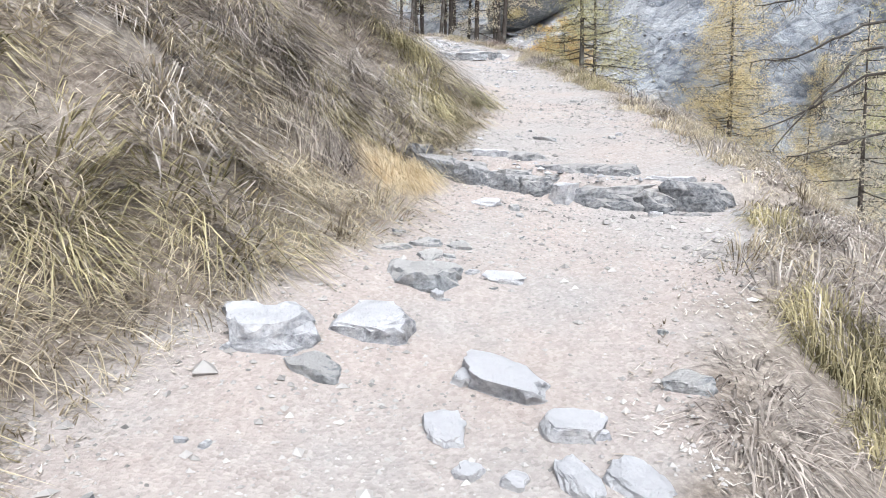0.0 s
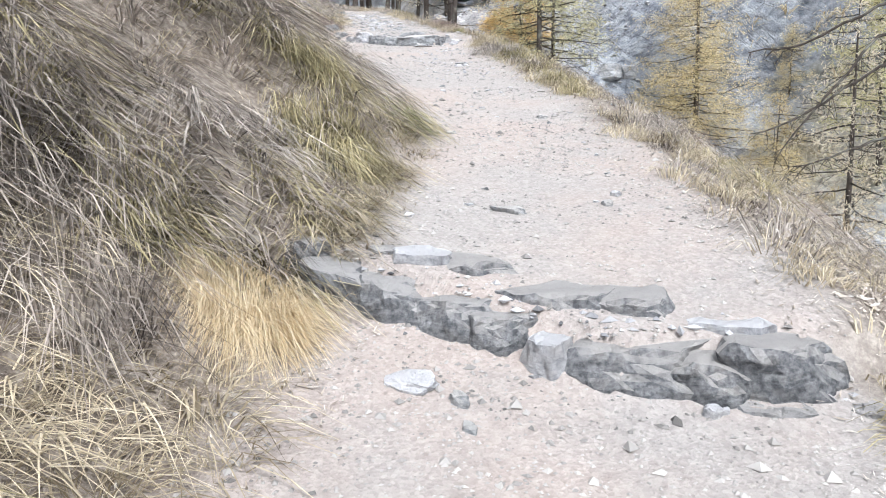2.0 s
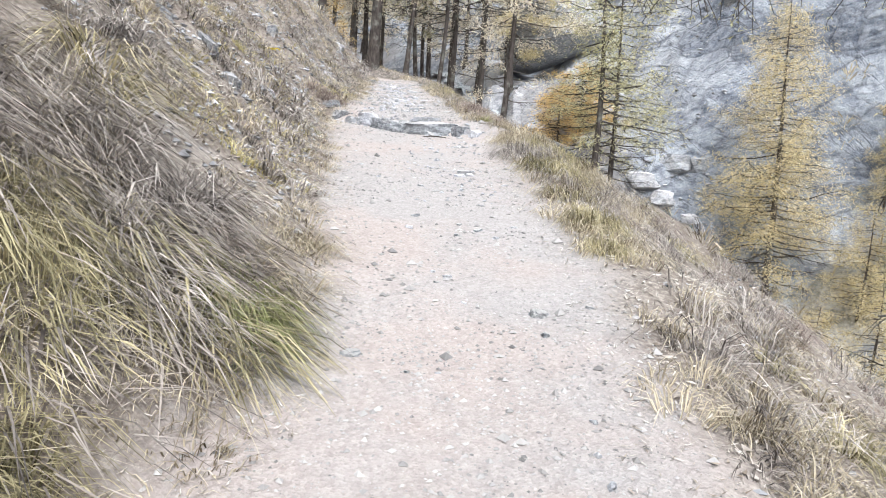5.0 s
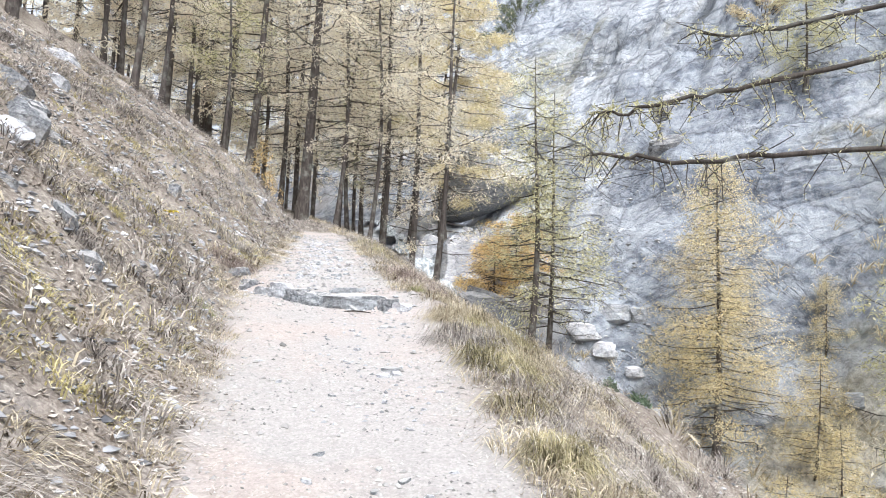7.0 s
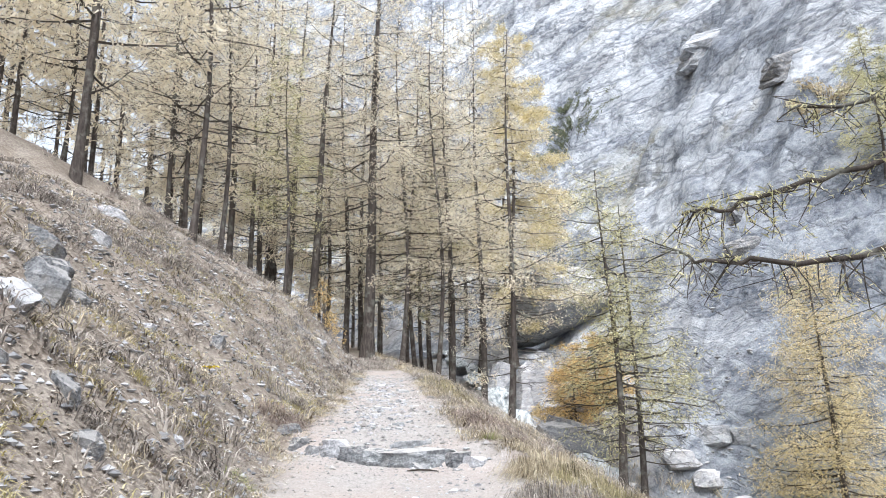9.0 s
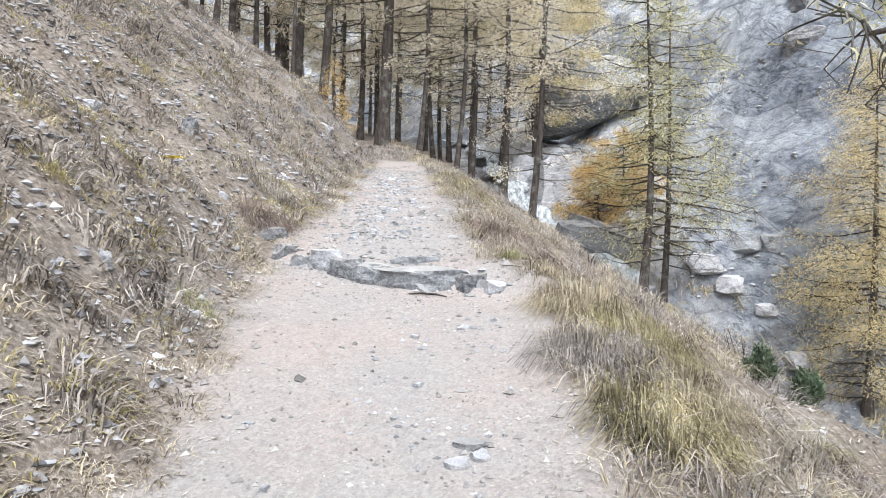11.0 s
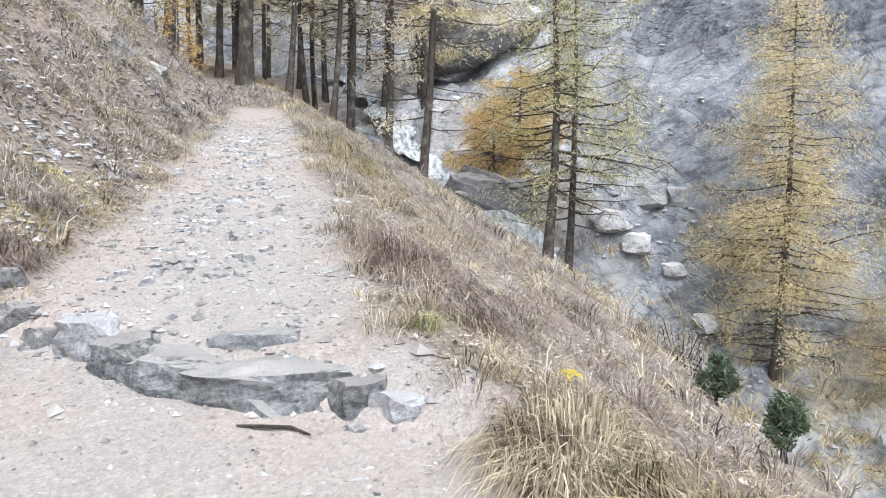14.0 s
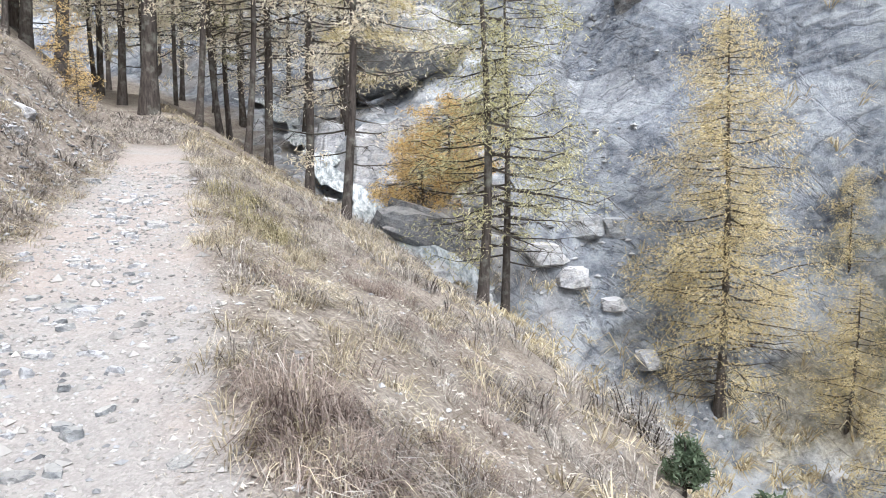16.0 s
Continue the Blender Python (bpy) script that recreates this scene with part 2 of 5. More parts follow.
def value_noise(x, y, seed=0):
    """Smooth noise from -1 to 1 on arrays."""
    i, j = np.floor(x), np.floor(y)
    u, v = x - i, y - j
    u, v = u * u * (3 - 2 * u), v * v * (3 - 2 * v)
    a, b = lattice(i, j, seed), lattice(i + 1, j, seed)
    c, d = lattice(i, j + 1, seed), lattice(i + 1, j + 1, seed)
    return 2 * (a + (b - a) * u + (c - a) * v + (a - b - c + d) * u * v) - 1


def fbm(x, y, seed=0, octaves=4):
    total, size = 0, 1.0
    for k in range(octaves):
        total = total + size * value_noise(x, y, seed + k)
        x, y, size = x * 2.03 + 5.1, y * 2.03 + 1.7, size * 0.5
    return total


def land(x, y):
    """Height of the ground, and how far outside the path's edges a place lies (left minus, right plus)."""
    x, y = np.asarray(x, float), np.asarray(y, float)
    wave = 0.07 * fbm(x * 0 + 3.1, y * 1.7, 5, 3)
    left, right = np.interp(y, LEFT_Y, LEFT_X) + wave, np.interp(y, RIGHT_Y, RIGHT_X) + wave
    top = np.interp(y, PATH_Y, PATH_Z)
    # two rock steps that cross the path
    top = top + 0.07 * np.tanh((y - np.maximum(5.56 - 0.82 * (x + 0.1), 4.68)) / 0.04) * np.exp(-((y - 5.1) / 2.0) ** 2) * np.exp(-np.maximum(np.abs(x - 0.8) - 1.0, 0) ** 2 * 6)
    top = top + 0.075 * np.tanh((y - 15.57 + 0.46 * (x + 0.5)) / 0.05) * np.exp(-((y - 15) / 2.2) ** 2) * np.exp(-np.maximum(np.abs(x - 0.4) - 1.1, 0) ** 2 * 6)
    away = np.maximum(left - x, 0)
    bank = np.interp(away, (0, 0.15, 0.5, 1.2, 2, 3, 6, 15, 60, 200), (0, 0.05, 0.32, 1.0, 1.72, 2.45, 4.3, 9.0, 32, 100))
    bank = bank + np.minimum(away * 0.25, 0.35) * fbm(x * 0.8, y * 0.8, 11, 4) * 0.6
    # humps of matted growth on the near bank
    bank = bank + np.minimum(away * 0.3, 0.16) * np.clip((11 - y) / 2, 0.25, 1) * fbm(x * 1.9, y * 1.9, 17, 2)
    bank = bank + np.clip((away - 4) / 10, 0, 1) * fbm(x * 0.15, y * 0.15, 15, 3) * 1.5
    gx, gz = np.interp(y, GULLY_Y, GULLY_X), np.interp(y, GULLY_Y, GULLY_Z)
    off = np.maximum(x - right, 0)
    drop = np.interp(off, (0, 0.3, 1, 2, 4.7, 8, 15, 30, 200), (0, 0.06, 0.42, 1.05, 2.8, 4.6, 7.6, 13, 60))
    # the slope breaks off towards the ravine
    drop = drop + 0.6 * np.maximum(off - np.interp(y, (19, 28), (4.5, 6.6)), 0)
    fall = np.maximum(-drop, gz - top) + np.minimum(off * 0.2, 0.3) * fbm(x * 0.7, y * 0.7, 21, 4) * 0.6
    far = np.maximum(x - gx, 0)
    near_wall = far * np.interp(y, (29, 36, 60), (1, 1.25, 1.25))
    rise = np.interp(near_wall, (0, 3, 5, 8, 12, 20, 40, 80, 200), (0, 0.2, 0.5, 3.4, 8.5, 18.5, 44, 98, 230))
    rise = rise + np.minimum(far, 1.6) * 0.8 * np.clip((y - 29) / 3, 0, 1)
    # ledges of the rock face: beds that climb to the right, each with a sharp brow, broken by noise
    bed = rise + gz - 0.2 * x - 0.3 * y + 2.2 * fbm(x * 0.07, y * 0.07, 33, 3)
    wide, thin = bed / 4.6 % 1, (bed / 1.35 + 0.6 * fbm(x * 0.2, y * 0.2, 35, 2)) % 1
    rock = np.clip((far - 2) / 8, 0, 1)
    uneven = np.clip(0.55 + 0.6 * fbm(x * 0.11, y * 0.11, 37, 3), 0, 1.3)
    rise = rise + rock * (-2.6 * (wide - 0.5) * uneven - 0.8 * (thin - 0.5) * (1.3 - uneven) + fbm(x * 0.07, y * 0.07, 31, 6) * 2.2 + 1.1 * np.abs(fbm(x * 0.3, y * 0.3, 39, 3))) + np.clip(far / 2, 0, 1) * 0.35 * fbm(x * 0.6, y * 0.6, 41, 4)
    z = np.where(x < left, top + bank, np.where(x > right, top + fall + rise, top))
    middle = np.clip(1 - np.abs((x - (left + right) / 2) / np.maximum(right - left, 0.5)) * 2, 0, 1)
    z = z - 0.04 * middle + 0.012 * fbm(x * 1.3, y * 1.3, 51, 3) + 0.005 * fbm(x * 7, y * 7, 55, 3)
    return z, np.where(x < left, x - left, np.where(x > right, x - right, 0.0)), far


# ---- helpers for building ----
def part(name, data, material, parent, label=""):
    """One mesh under a thing or under a part; data is a bmesh or a mesh."""
    if isinstance(data, bmesh.types.BMesh):
        mesh = bpy.data.meshes.new(name)
        data.to_mesh(mesh)
        data.free()
    else:
        mesh = data
    if not mesh.materials:
        mesh.materials.append(material)
    ob = new(name, mesh)
    ob.parent = parent
    return tagged(ob, label)


def quick_mesh(name, verts, faces, smooth=False):
    """A mesh from arrays of corners and of faces that all have the same number of corners."""
    mesh = bpy.data.meshes.new(name)
    verts, faces = np.asarray(verts, np.float32), np.asarray(faces, np.int32)
    n, k = faces.shape
    mesh.vertices.add(len(verts))
    mesh.vertices.foreach_set("co", verts.ravel())
    mesh.loops.add(n * k)
    mesh.loops.foreach_set("vertex_index", faces.ravel())
    mesh.polygons.add(n)
    mesh.polygons.foreach_set("loop_start", np.arange(0, n * k, k, dtype=np.int32))
    mesh.polygons.foreach_set("use_smooth", np.full(n, smooth))
    mesh.update(calc_edges=True)
    return mesh


def height(x, y):
    return float(land(x, y)[0])


def height_of(x, y):
    return land(x, y)[0]


# ---- ground: one sheet ----
def steps(*runs):
    """Coordinates from runs of (start, end, spacing)."""
    return np.concatenate([np.linspace(a, b, max(2, int(round((b - a) / d)) + 1))[:-1] for a, b, d in runs])


def build_ground():
    xs = steps((-260, -60, 20), (-60, -15, 1.8), (-15, -3, 0.35), (-3, 3.2, 0.08), (3.2, 9, 0.22), (9, 45, 0.36), (45, 60, 0.6), (60, 140, 2.5), (140, 321, 20))
    ys = steps((-160, -20, 20), (-20, -1, 1), (-1, 20, 0.095), (20, 30, 0.22), (30, 75, 0.42), (75, 95, 0.6), (95, 150, 2.5), (150, 301, 15))
    x, y = np.meshgrid(xs, ys)
    z, off, far = land(x, y)
    nx, ny = len(xs), len(ys)
    k = np.arange(nx * ny).reshape(ny, nx)
    faces = np.stack([k[:-1, :-1], k[:-1, 1:], k[1:, 1:], k[1:, :-1]], -1).reshape(-1, 4)
    mesh = quick_mesh("ground", np.stack([x, y, z], -1).reshape(-1, 3), faces, True)
    inner = np.minimum(x - np.interp(y, LEFT_Y, LEFT_X), np.interp(y, RIGHT_Y, RIGHT_X) - x)
    gravel = np.clip(0.6 + (inner + 0.12 * fbm(x * 3.5, y * 3.5, 61, 4)) / 0.24, 0, 1) * np.clip(27.6 - y, 0, 1)
    bare = np.clip((fbm(x * 0.9, y * 0.9, 66, 4) - 0.75) * 3, 0, 1) * (off < -0.3) * (off > -7)
    rock = np.clip((far - 1) / 3 + 0.9 * fbm(x * 0.35, y * 0.35, 71, 5) + 0.5, 0, 1) * (far > 0)
    gully = np.clip(1 - np.abs(x - np.interp(y, GULLY_Y, GULLY_X)) / 2.2 + 0.5 * fbm(x * 0.7, y * 0.7, 75, 4), 0, 1) * (off > 1)
    zone = np.stack([np.maximum(gravel, bare * 0.5), np.maximum(rock, gully), np.clip(fbm(x * 0.4, y * 0.4, 83, 5) * 1.6 + 0.25, 0, 1) * np.clip((far - 1.5) / 2, 0, 1) * np.clip((9 - far) / 5, 0, 1) * np.clip((31 - y) / 5, 0, 1) * (x > 0), np.ones_like(x)], -1)
    mesh.color_attributes.new("zone", "FLOAT_COLOR", "POINT").data.foreach_set("color", zone.astype(np.float32).ravel())
    mesh.materials.append(GROUND)
    tagged(new("ground", mesh), "steep hillside with a pale gravel trail, dry grass and grey rock face", "ground", kind="structure")


build_ground()


# ---- larches ----
def tube(verts, faces, line, radii, sides):
    """Adds a tapered tube along line to the lists of corners and quads."""
    line = [Vector(v) for v in line]
    start = len(verts)
    for k, v in enumerate(line):
        way = (line[min(k + 1, len(line) - 1)] - line[max(k - 1, 0)]).normalized()
        side = way.cross(Vector((0.3, 0.9, 0.2))).normalized()
        up = way.cross(side)
        for s in range(sides):
            w = 2 * math.pi * s / sides
            verts.append(v + (side * math.cos(w) + up * math.sin(w)) * radii[k])
    for k in range(len(line) - 1):
        for s in range(sides):
            a, b = start + k * sides + s, start + k * sides + (s + 1) % sides
            faces.append((a, b, b + sides, a + sides))


def needle_mesh(name, points, ways, rng, size):
    """Small tufts of needles: narrow upright-ish diamonds set on the twigs."""
    points, ways = np.array(points), np.array(ways)
    n = len(points)
    d = ways * 0.6 + rng.normal(0, 0.6, (n, 3))
    d /= np.linalg.norm(d, axis=1, keepdims=True)
    s = np.cross(d, rng.normal(0, 1, (n, 3)))
    s /= np.linalg.norm(s, axis=1, keepdims=True)
    length = size * rng.uniform(0.6, 1.5, (n, 1))
    wide = length * rng.uniform(0.16, 0.32, (n, 1))
    v = np.stack([points - d * length, points + s * wide * 1.6 + d * length * 0.2, points + d * length], 1).reshape(-1, 3)
    return quick_mesh(name, v, np.arange(3 * n).reshape(n, 3))


def larch(tall, thick, reach, leaf, seed, needles, bare=0.15, density=1.0, size=0.06, shape=1.0, limbs=46, fuzz=0.11):
    """A larch at the origin: tapered trunk, thin drooping limbs with twigs, and tufts of needles."""
    rng = np.random.default_rng(seed)
    tree = new("larch_tree")
    lean, bend = rng.normal(0, 0.016, 2), rng.normal(0, 0.10, 2)
    axis = lambda h: Vector((lean[0] * h + bend[0] * math.sin(h * 0.5), lean[1] * h + bend[1] * math.sin(h * 0.4), h))
    hs = np.linspace(0, 1, 13) ** 1.15
    verts, faces = [], []
    tube(verts, faces, [axis(-0.4)] + [axis(h * tall) for h in hs], [thick * 1.5] + [max(thick * (1 - h) ** 0.85 * (1 + 0.45 * math.exp(-h * tall * 2.2)), 0.012) for h in hs], 10)
    part("trunk", quick_mesh("trunk", verts, faces, True), BARK, tree)
    verts, faces, pts, ways = [], [], [], []
    for k in range(limbs):
        h = bare + (0.985 - bare) * (k + rng.uniform(0, 1)) / limbs
        w = k * 2.4 + rng.normal(0, 0.5)
        far = reach * ((1 - h) ** (0.75 * shape) * 0.92 + 0.08) * rng.uniform(0.6, 1.2) * min(1, 0.55 + (h - bare) * 3)
        dead = h < bare + 0.16 and rng.random() < 0.6
        out = Vector((math.cos(w), math.sin(w), 0))
        droop, lift = rng.uniform(0.10, 0.32), rng.uniform(0.05, 0.3)
        base = axis(h * tall)
        line = [base + out * far * u + Vector((0, 0, far * (-droop * u + lift * u * u * 1.2))) + Vector(rng.normal(0, 0.03 * far * u, 3)) for u in (0, 0.2, 0.42, 0.66, 0.86, 1)]
        r = 0.008 + 0.011 * far
        tube(verts, faces, line, [r, r * 0.85, r * 0.65, r * 0.45, r * 0.28, r * 0.12], 3)
        for j in range(int(4 + far * 4.5)):
            u = rng.uniform(0.18, 1) * 4.999
            i = int(u)
            at = line[i].lerp(line[i + 1], u - i)
            side = out.cross(Vector((0, 0, 1))) * rng.choice((-1, 1))
            long = far * rng.uniform(0.12, 0.34)
            way = (side * rng.uniform(0.4, 1) + out * rng.uniform(0.2, 0.9) + Vector((0, 0, rng.uniform(-0.75, 0.1)))).normalized()
            tip = at + way * long + Vector((0, 0, -0.12 * long))
            tube(verts, faces, [at, tip], [0.007, 0.003], 3)
            if not dead:
                for q in range(int((3 + long * 13) * density)):
                    pts.append(at.lerp(tip, rng.uniform(0.1, 1.1)) + Vector(rng.normal(0, fuzz, 3)))
                    ways.append(way)
        if not dead:
            for q in range(int(far * 7 * density)):
                i = rng.integers(1, 5)
                pts.append(line[i].lerp(line[i + 1], rng.random()) + Vector(rng.normal(0, fuzz, 3)))
                ways.append(out)
    tagged(part("branchwork", quick_mesh("branchwork", verts, faces), TWIG, tree), kind="stuff")
    tagged(part("crown", needle_mesh("crown", pts, ways, rng, size), needles, tree), kind="stuff")
    return tree


def settle(tree, x, y, label, group, turn=0.0, scale=1.0, sink=0.1):
    """Stands a tree, or a copy of it, on the ground."""
    tree.scale = (scale, scale, scale)
    tree.matrix_basis = pose(x, y, height(x, y) - sink, 0, 0, turn) @ Matrix.Diagonal((scale, scale, scale, 1))
    return tagged(tree, label, "tree", group, "")


FOREST = "bare larches of the wood beyond the trail"
SPARSE = "tall slender larch with a dark trunk and thin pale ochre needles"
PALE_LABEL = "tall larch with dark bark and thinning yellow-green needles"
KINDS = [
    (larch(17, 0.12, 3.2, OCHRE, 1, OCHRE, 0.14, 1.9, 0.06, 0.8, 72), SPARSE),
    (larch(15, 0.09, 2.8, OCHRE, 2, OCHRE, 0.18, 1.9, 0.06, 0.8, 66), SPARSE),
    (larch(18, 0.20, 3.4, OCHRE, 3, OCHRE, 0.2, 1.8, 0.06, 0.8, 72), "thick-stemmed larch with dark bark and sparse ochre needles"),
    (larch(14, 0.085, 2.6, LIME, 4, LIME, 0.16, 2.0, 0.06, 0.8, 64), PALE_LABEL),
]
# kind, x, y, turn, scale
WOOD = [
    (2, -2.3, 34.52, 0, 1.1), (0, 0.8, 35.41, 40, 1), (1, 0.3, 33.93, 80, 1), (1, 0.7, 39.43, 10, 1), (3, -0.4, 37.46, 200, 1), (1, -0.95, 33.79, 130, 1), (1, -0.6, 36.48, 300, 1.05),
    (0, 1.95, 34.33, 20, 1), (2, -4.5, 34.59, 50, 0.9), (0, -3.6, 37.56, 95, 1), (1, -5.5, 25.13, 70, 0.95), (1, -5.3, 26.64, 170, 0.8), (0, -7.4, 33.77, 30, 1.05), (0, -7, 36.73, 250, 1),
    (2, -5.8, 36.16, 110, 0.85), (1, -8.6, 30.86, 210, 1), (0, -9.8, 33.94, 330, 1), (1, -10.5, 38.97, 45, 1), (0, -8.5, 42.84, 75, 1.1), (3, -6, 44.69, 190, 1.1), (1, -3, 44.63, 15, 1.1),
    (0, -0.5, 46.49, 265, 1.1), (1, 2, 43.38, 140, 1.1), (1, -12, 30, 100, 0.9), (0, -13.5, 37.08, 200, 1), (3, -4.6, 31.09, 310, 0.75), (1, -11.5, 45.99, 60, 1.1), (0, -15, 43.21, 20, 1), (1, 3.5, 41.34, 222, 1.1),
]
BACK = larch(16, 0.11, 3.2, OCHRE, 7, OCHRE, 0.10, 1.0, 0.13, 0.8, 32)
for k, (x, y, turn) in enumerate([(-14, 48, 0), (-17, 52, 50), (-11, 52, 100), (-20, 44, 150), (-8, 56, 200), (-23, 55, 250), (-18, 62, 300), (-12, 62, 20), (-27, 48, 70), (-4, 54, 120), (-26, 64, 170), (-7, 66, 220), (-18, 36, 270), (-23, 38, 320), (-15, 31, 10), (-19, 28, 60), (0, 60, 110), (-9.5, 27, 33), (-11.5, 24, 140), (-14, 26.5, 210), (-8.2, 31.5, 290), (-16, 23, 355), (-12.8, 33.5, 80), (-17, 33, 125), (-7.2, 39.5, 15), (-10, 36, 260), (-5, 49, 40), (-2, 50, 90), (1.5, 50, 200), (-9, 47, 310), (-6, 60, 140), (-3, 64, 20), (-13, 43, 60), (-16.5, 47, 230), (-21, 50, 190), (-15, 57, 280), (-1, 56, 75), (-20, 33, 5), (-24, 30, 100), (-28, 40, 160), (-13, 29, 240), (-18, 40, 330), (-5, 41, 110), (-8.8, 45, 205), (-3.2, 39.5, 260), (-6.8, 34.5, 70), (-10.5, 19.5, 200), (-12.5, 17.5, 300), (-8, 24, 160)]):
    settle(BACK if k == 0 else copy_thing(BACK, Matrix()), x, y, "larch with thin ochre needles deep in the wood", FOREST, turn, 0.9 + 0.05 * (k % 5))
used = set()
for kind, x, y, turn, scale in WOOD:
    tree, label = KINDS[kind]
    if kind in used:
        tree = copy_thing(tree, Matrix())
    used.add(kind)
    settle(tree, x, y, label, FOREST, turn, scale)

SLOPE = "larches on the slope above the stream"
settle(larch(9.5, 0.12, 3.0, LIME, 11, LIME, 0.16, 2.0, 0.05, 0.7, 64), 5.45, 28.3, "larch with a forked dark trunk base and thin yellow-green needles", SLOPE)
settle(larch(9, 0.10, 2.6, LIME, 12, LIME, 0.16, 1.9, 0.05, 0.7, 60), 6.15, 28.9, "slim larch beside its twin with yellow-green needles", SLOPE)
settle(larch(12, 0.10, 2.5, OCHRE, 13, OCHRE, 0.12, 2.6, 0.055, 0.9, 60), 2.5, 28.25, "slim larch with dark trunk and pale ochre needles", SLOPE)
settle(larch(17, 0.13, 3.4, YELLOW, 14, YELLOW, 0.12, 6.0, 0.08, 0.8, 80), 3.6, 40.33, "dense bright yellow larch with a pointed crown", SLOPE)
settle(larch(9.4, 0.12, 2.5, YELLOW, 15, GOLDEN, 0.05, 4.8, 0.042, 0.8, 140, 0.15), 11.2, 28.1, "full golden yellow larch with a pointed crown and dark trunk", SLOPE)
settle(larch(8, 0.10, 2.4, OCHRE, 16, OCHRE, 0.1, 2.6, 0.045, 0.9, 60), 9.5, 16.4, "larch with bare dark lower branches and ochre needles", SLOPE)


MORE = "larches on the far bank of the stream"
FAR_TREE = larch(9, 0.09, 2.8, OCHRE, 21, LIME, 0.06, 2.6, 0.07, 0.7, 62)
for k, (x, y, turn, scale) in enumerate([(15.5, 24, 0, 0.9), (19, 22, 200, 1.2), (16.5, 18, 250, 1.0), (22, 26, 95, 1.2), (13, 15, 170, 0.9), (18, 12, 15, 1.1), (24, 18, 75, 1.2), (18.5, 26.5, 222, 1.0), (20.5, 17, 62, 1.0), (28, 22, 250, 1.3), (15.5, 31, 130, 0.6)]):
    settle(FAR_TREE if k == 0 else copy_thing(FAR_TREE, Matrix()), x, y, "small larch with pale yellow-green needles on the rocky far bank", MORE, turn, scale)
LOW = larch(6.0, 0.08, 2.1, GOLDEN, 23, GOLDEN, 0.04, 3.0, 0.055, 0.75, 60, 0.14)
for k, (x, y, turn, scale) in enumerate([(13.4, 26.6, 0, 0.6), (12.6, 24.4, 80, 0.6), (14.8, 28.4, 160, 0.45), (9.0, 20.2, 250, 0.55)]):
    settle(LOW if k == 0 else copy_thing(LOW, Matrix()), x, y, "low ochre larch with fine needles on the brushy bank", MORE, turn, scale)
YOUNG = "young larches beside trail and stream"
SAPLING = larch(2.0, 0.03, 0.8, ORANGE, 31, ORANGE, 0.04, 2.2, 0.035, 0.7, 34, 0.05)
BUSHY = larch(2.3, 0.04, 1.7, ORANGE, 32, ORANGE, 0.05, 4.4, 0.045, 0.5, 48, 0.07)
settle(SAPLING, -3.0, 29.5, "young golden orange larch sapling at the wood's edge", YOUNG)
settle(BUSHY, 5.0, 32.9, "bushy bright orange larch beside the stream boulders", YOUNG, 70, 1.0)
settle(copy_thing(BUSHY, Matrix()), 5.9, 33.6, "bushy bright orange larch beside the stream boulders", YOUNG, 150, 1.15)
settle(copy_thing(SAPLING, Matrix()), 10.0, 24.2, "small orange larch among dry grass below the trail", YOUNG, 220, 0.8)
settle(copy_thing(SAPLING, Matrix()), -2.55, 28.6, "low yellow larch sapling at the wood's edge", YOUNG, 300, 0.55)


# ---- the near larch whose boughs hang over the trail's outer side ----
def bough(tree, line, seed, green):
    """A long bough along line, with twigs that hang from it and short needles."""
    rng = np.random.default_rng(seed)
    verts, faces, pts, ways = [], [], [], []
    line = [Vector(v) for v in line]
    fine = []
    for k in range(len(line) - 1):
        for u in (0, 0.25, 0.5, 0.75):
            fine.append(line[k].lerp(line[k + 1], u) + Vector(rng.normal(0, 0.012, 3)))
    fine.append(line[-1])
    n = len(fine)
    tube(verts, faces, fine, [0.007 + 0.020 * (k / n) ** 0.8 for k in range(n)], 6)
    limb = part("bough", quick_mesh("bough", verts, faces, True), TWIG, tree)
    verts, faces = [], []
    for k in range(n * 3):
        u = rng.uniform(0, n - 1.01)
        i = int(u)
        at = fine[i].lerp(fine[i + 1], u - i)
        long = rng.uniform(0.12, 0.5) * (0.6 + 0.5 * u / n)
        swing = Vector((rng.normal(0, 0.25), rng.normal(0, 0.25), -1)).normalized()
        bend = Vector((rng.normal(0, 0.06), rng.normal(0, 0.06), 0))
        if rng.random() < 0.3:
            swing = Vector((rng.normal(0, 1), rng.normal(0, 1), rng.uniform(-0.2, 0.5))).normalized()
        tips = [at, at + swing * long * 0.4 + bend, at + swing * long * 0.75 + bend * 1.6, at + swing * long]
        tube(verts, faces, tips, [0.0055, 0.0045, 0.0035, 0.002], 3)
        for q in range(int(long * 60 * green)):
            v = rng.uniform(0, 2.99)
            pts.append(tips[int(v)].lerp(tips[int(v) + 1], v % 1) + Vector(rng.normal(0, 0.012, 3)))
            ways.append(Vector(rng.normal(0, 1, 3)))
    for q in range(int(n * 16 * green)):
        u = rng.uniform(0, n - 1.01)
        pts.append(fine[int(u)].lerp(fine[int(u) + 1], u % 1) + Vector(rng.normal(0, 0.02, 3)) + Vector((0, 0, 0.02)))
        ways.append(Vector(rng.normal(0, 1, 3)))
    tagged(part("twig_fringe", quick_mesh("twig_fringe", verts, faces), TWIG, limb), kind="stuff")
    tagged(part("needles", needle_mesh("needles", pts, ways, rng, 0.022), LIME, limb), kind="stuff")


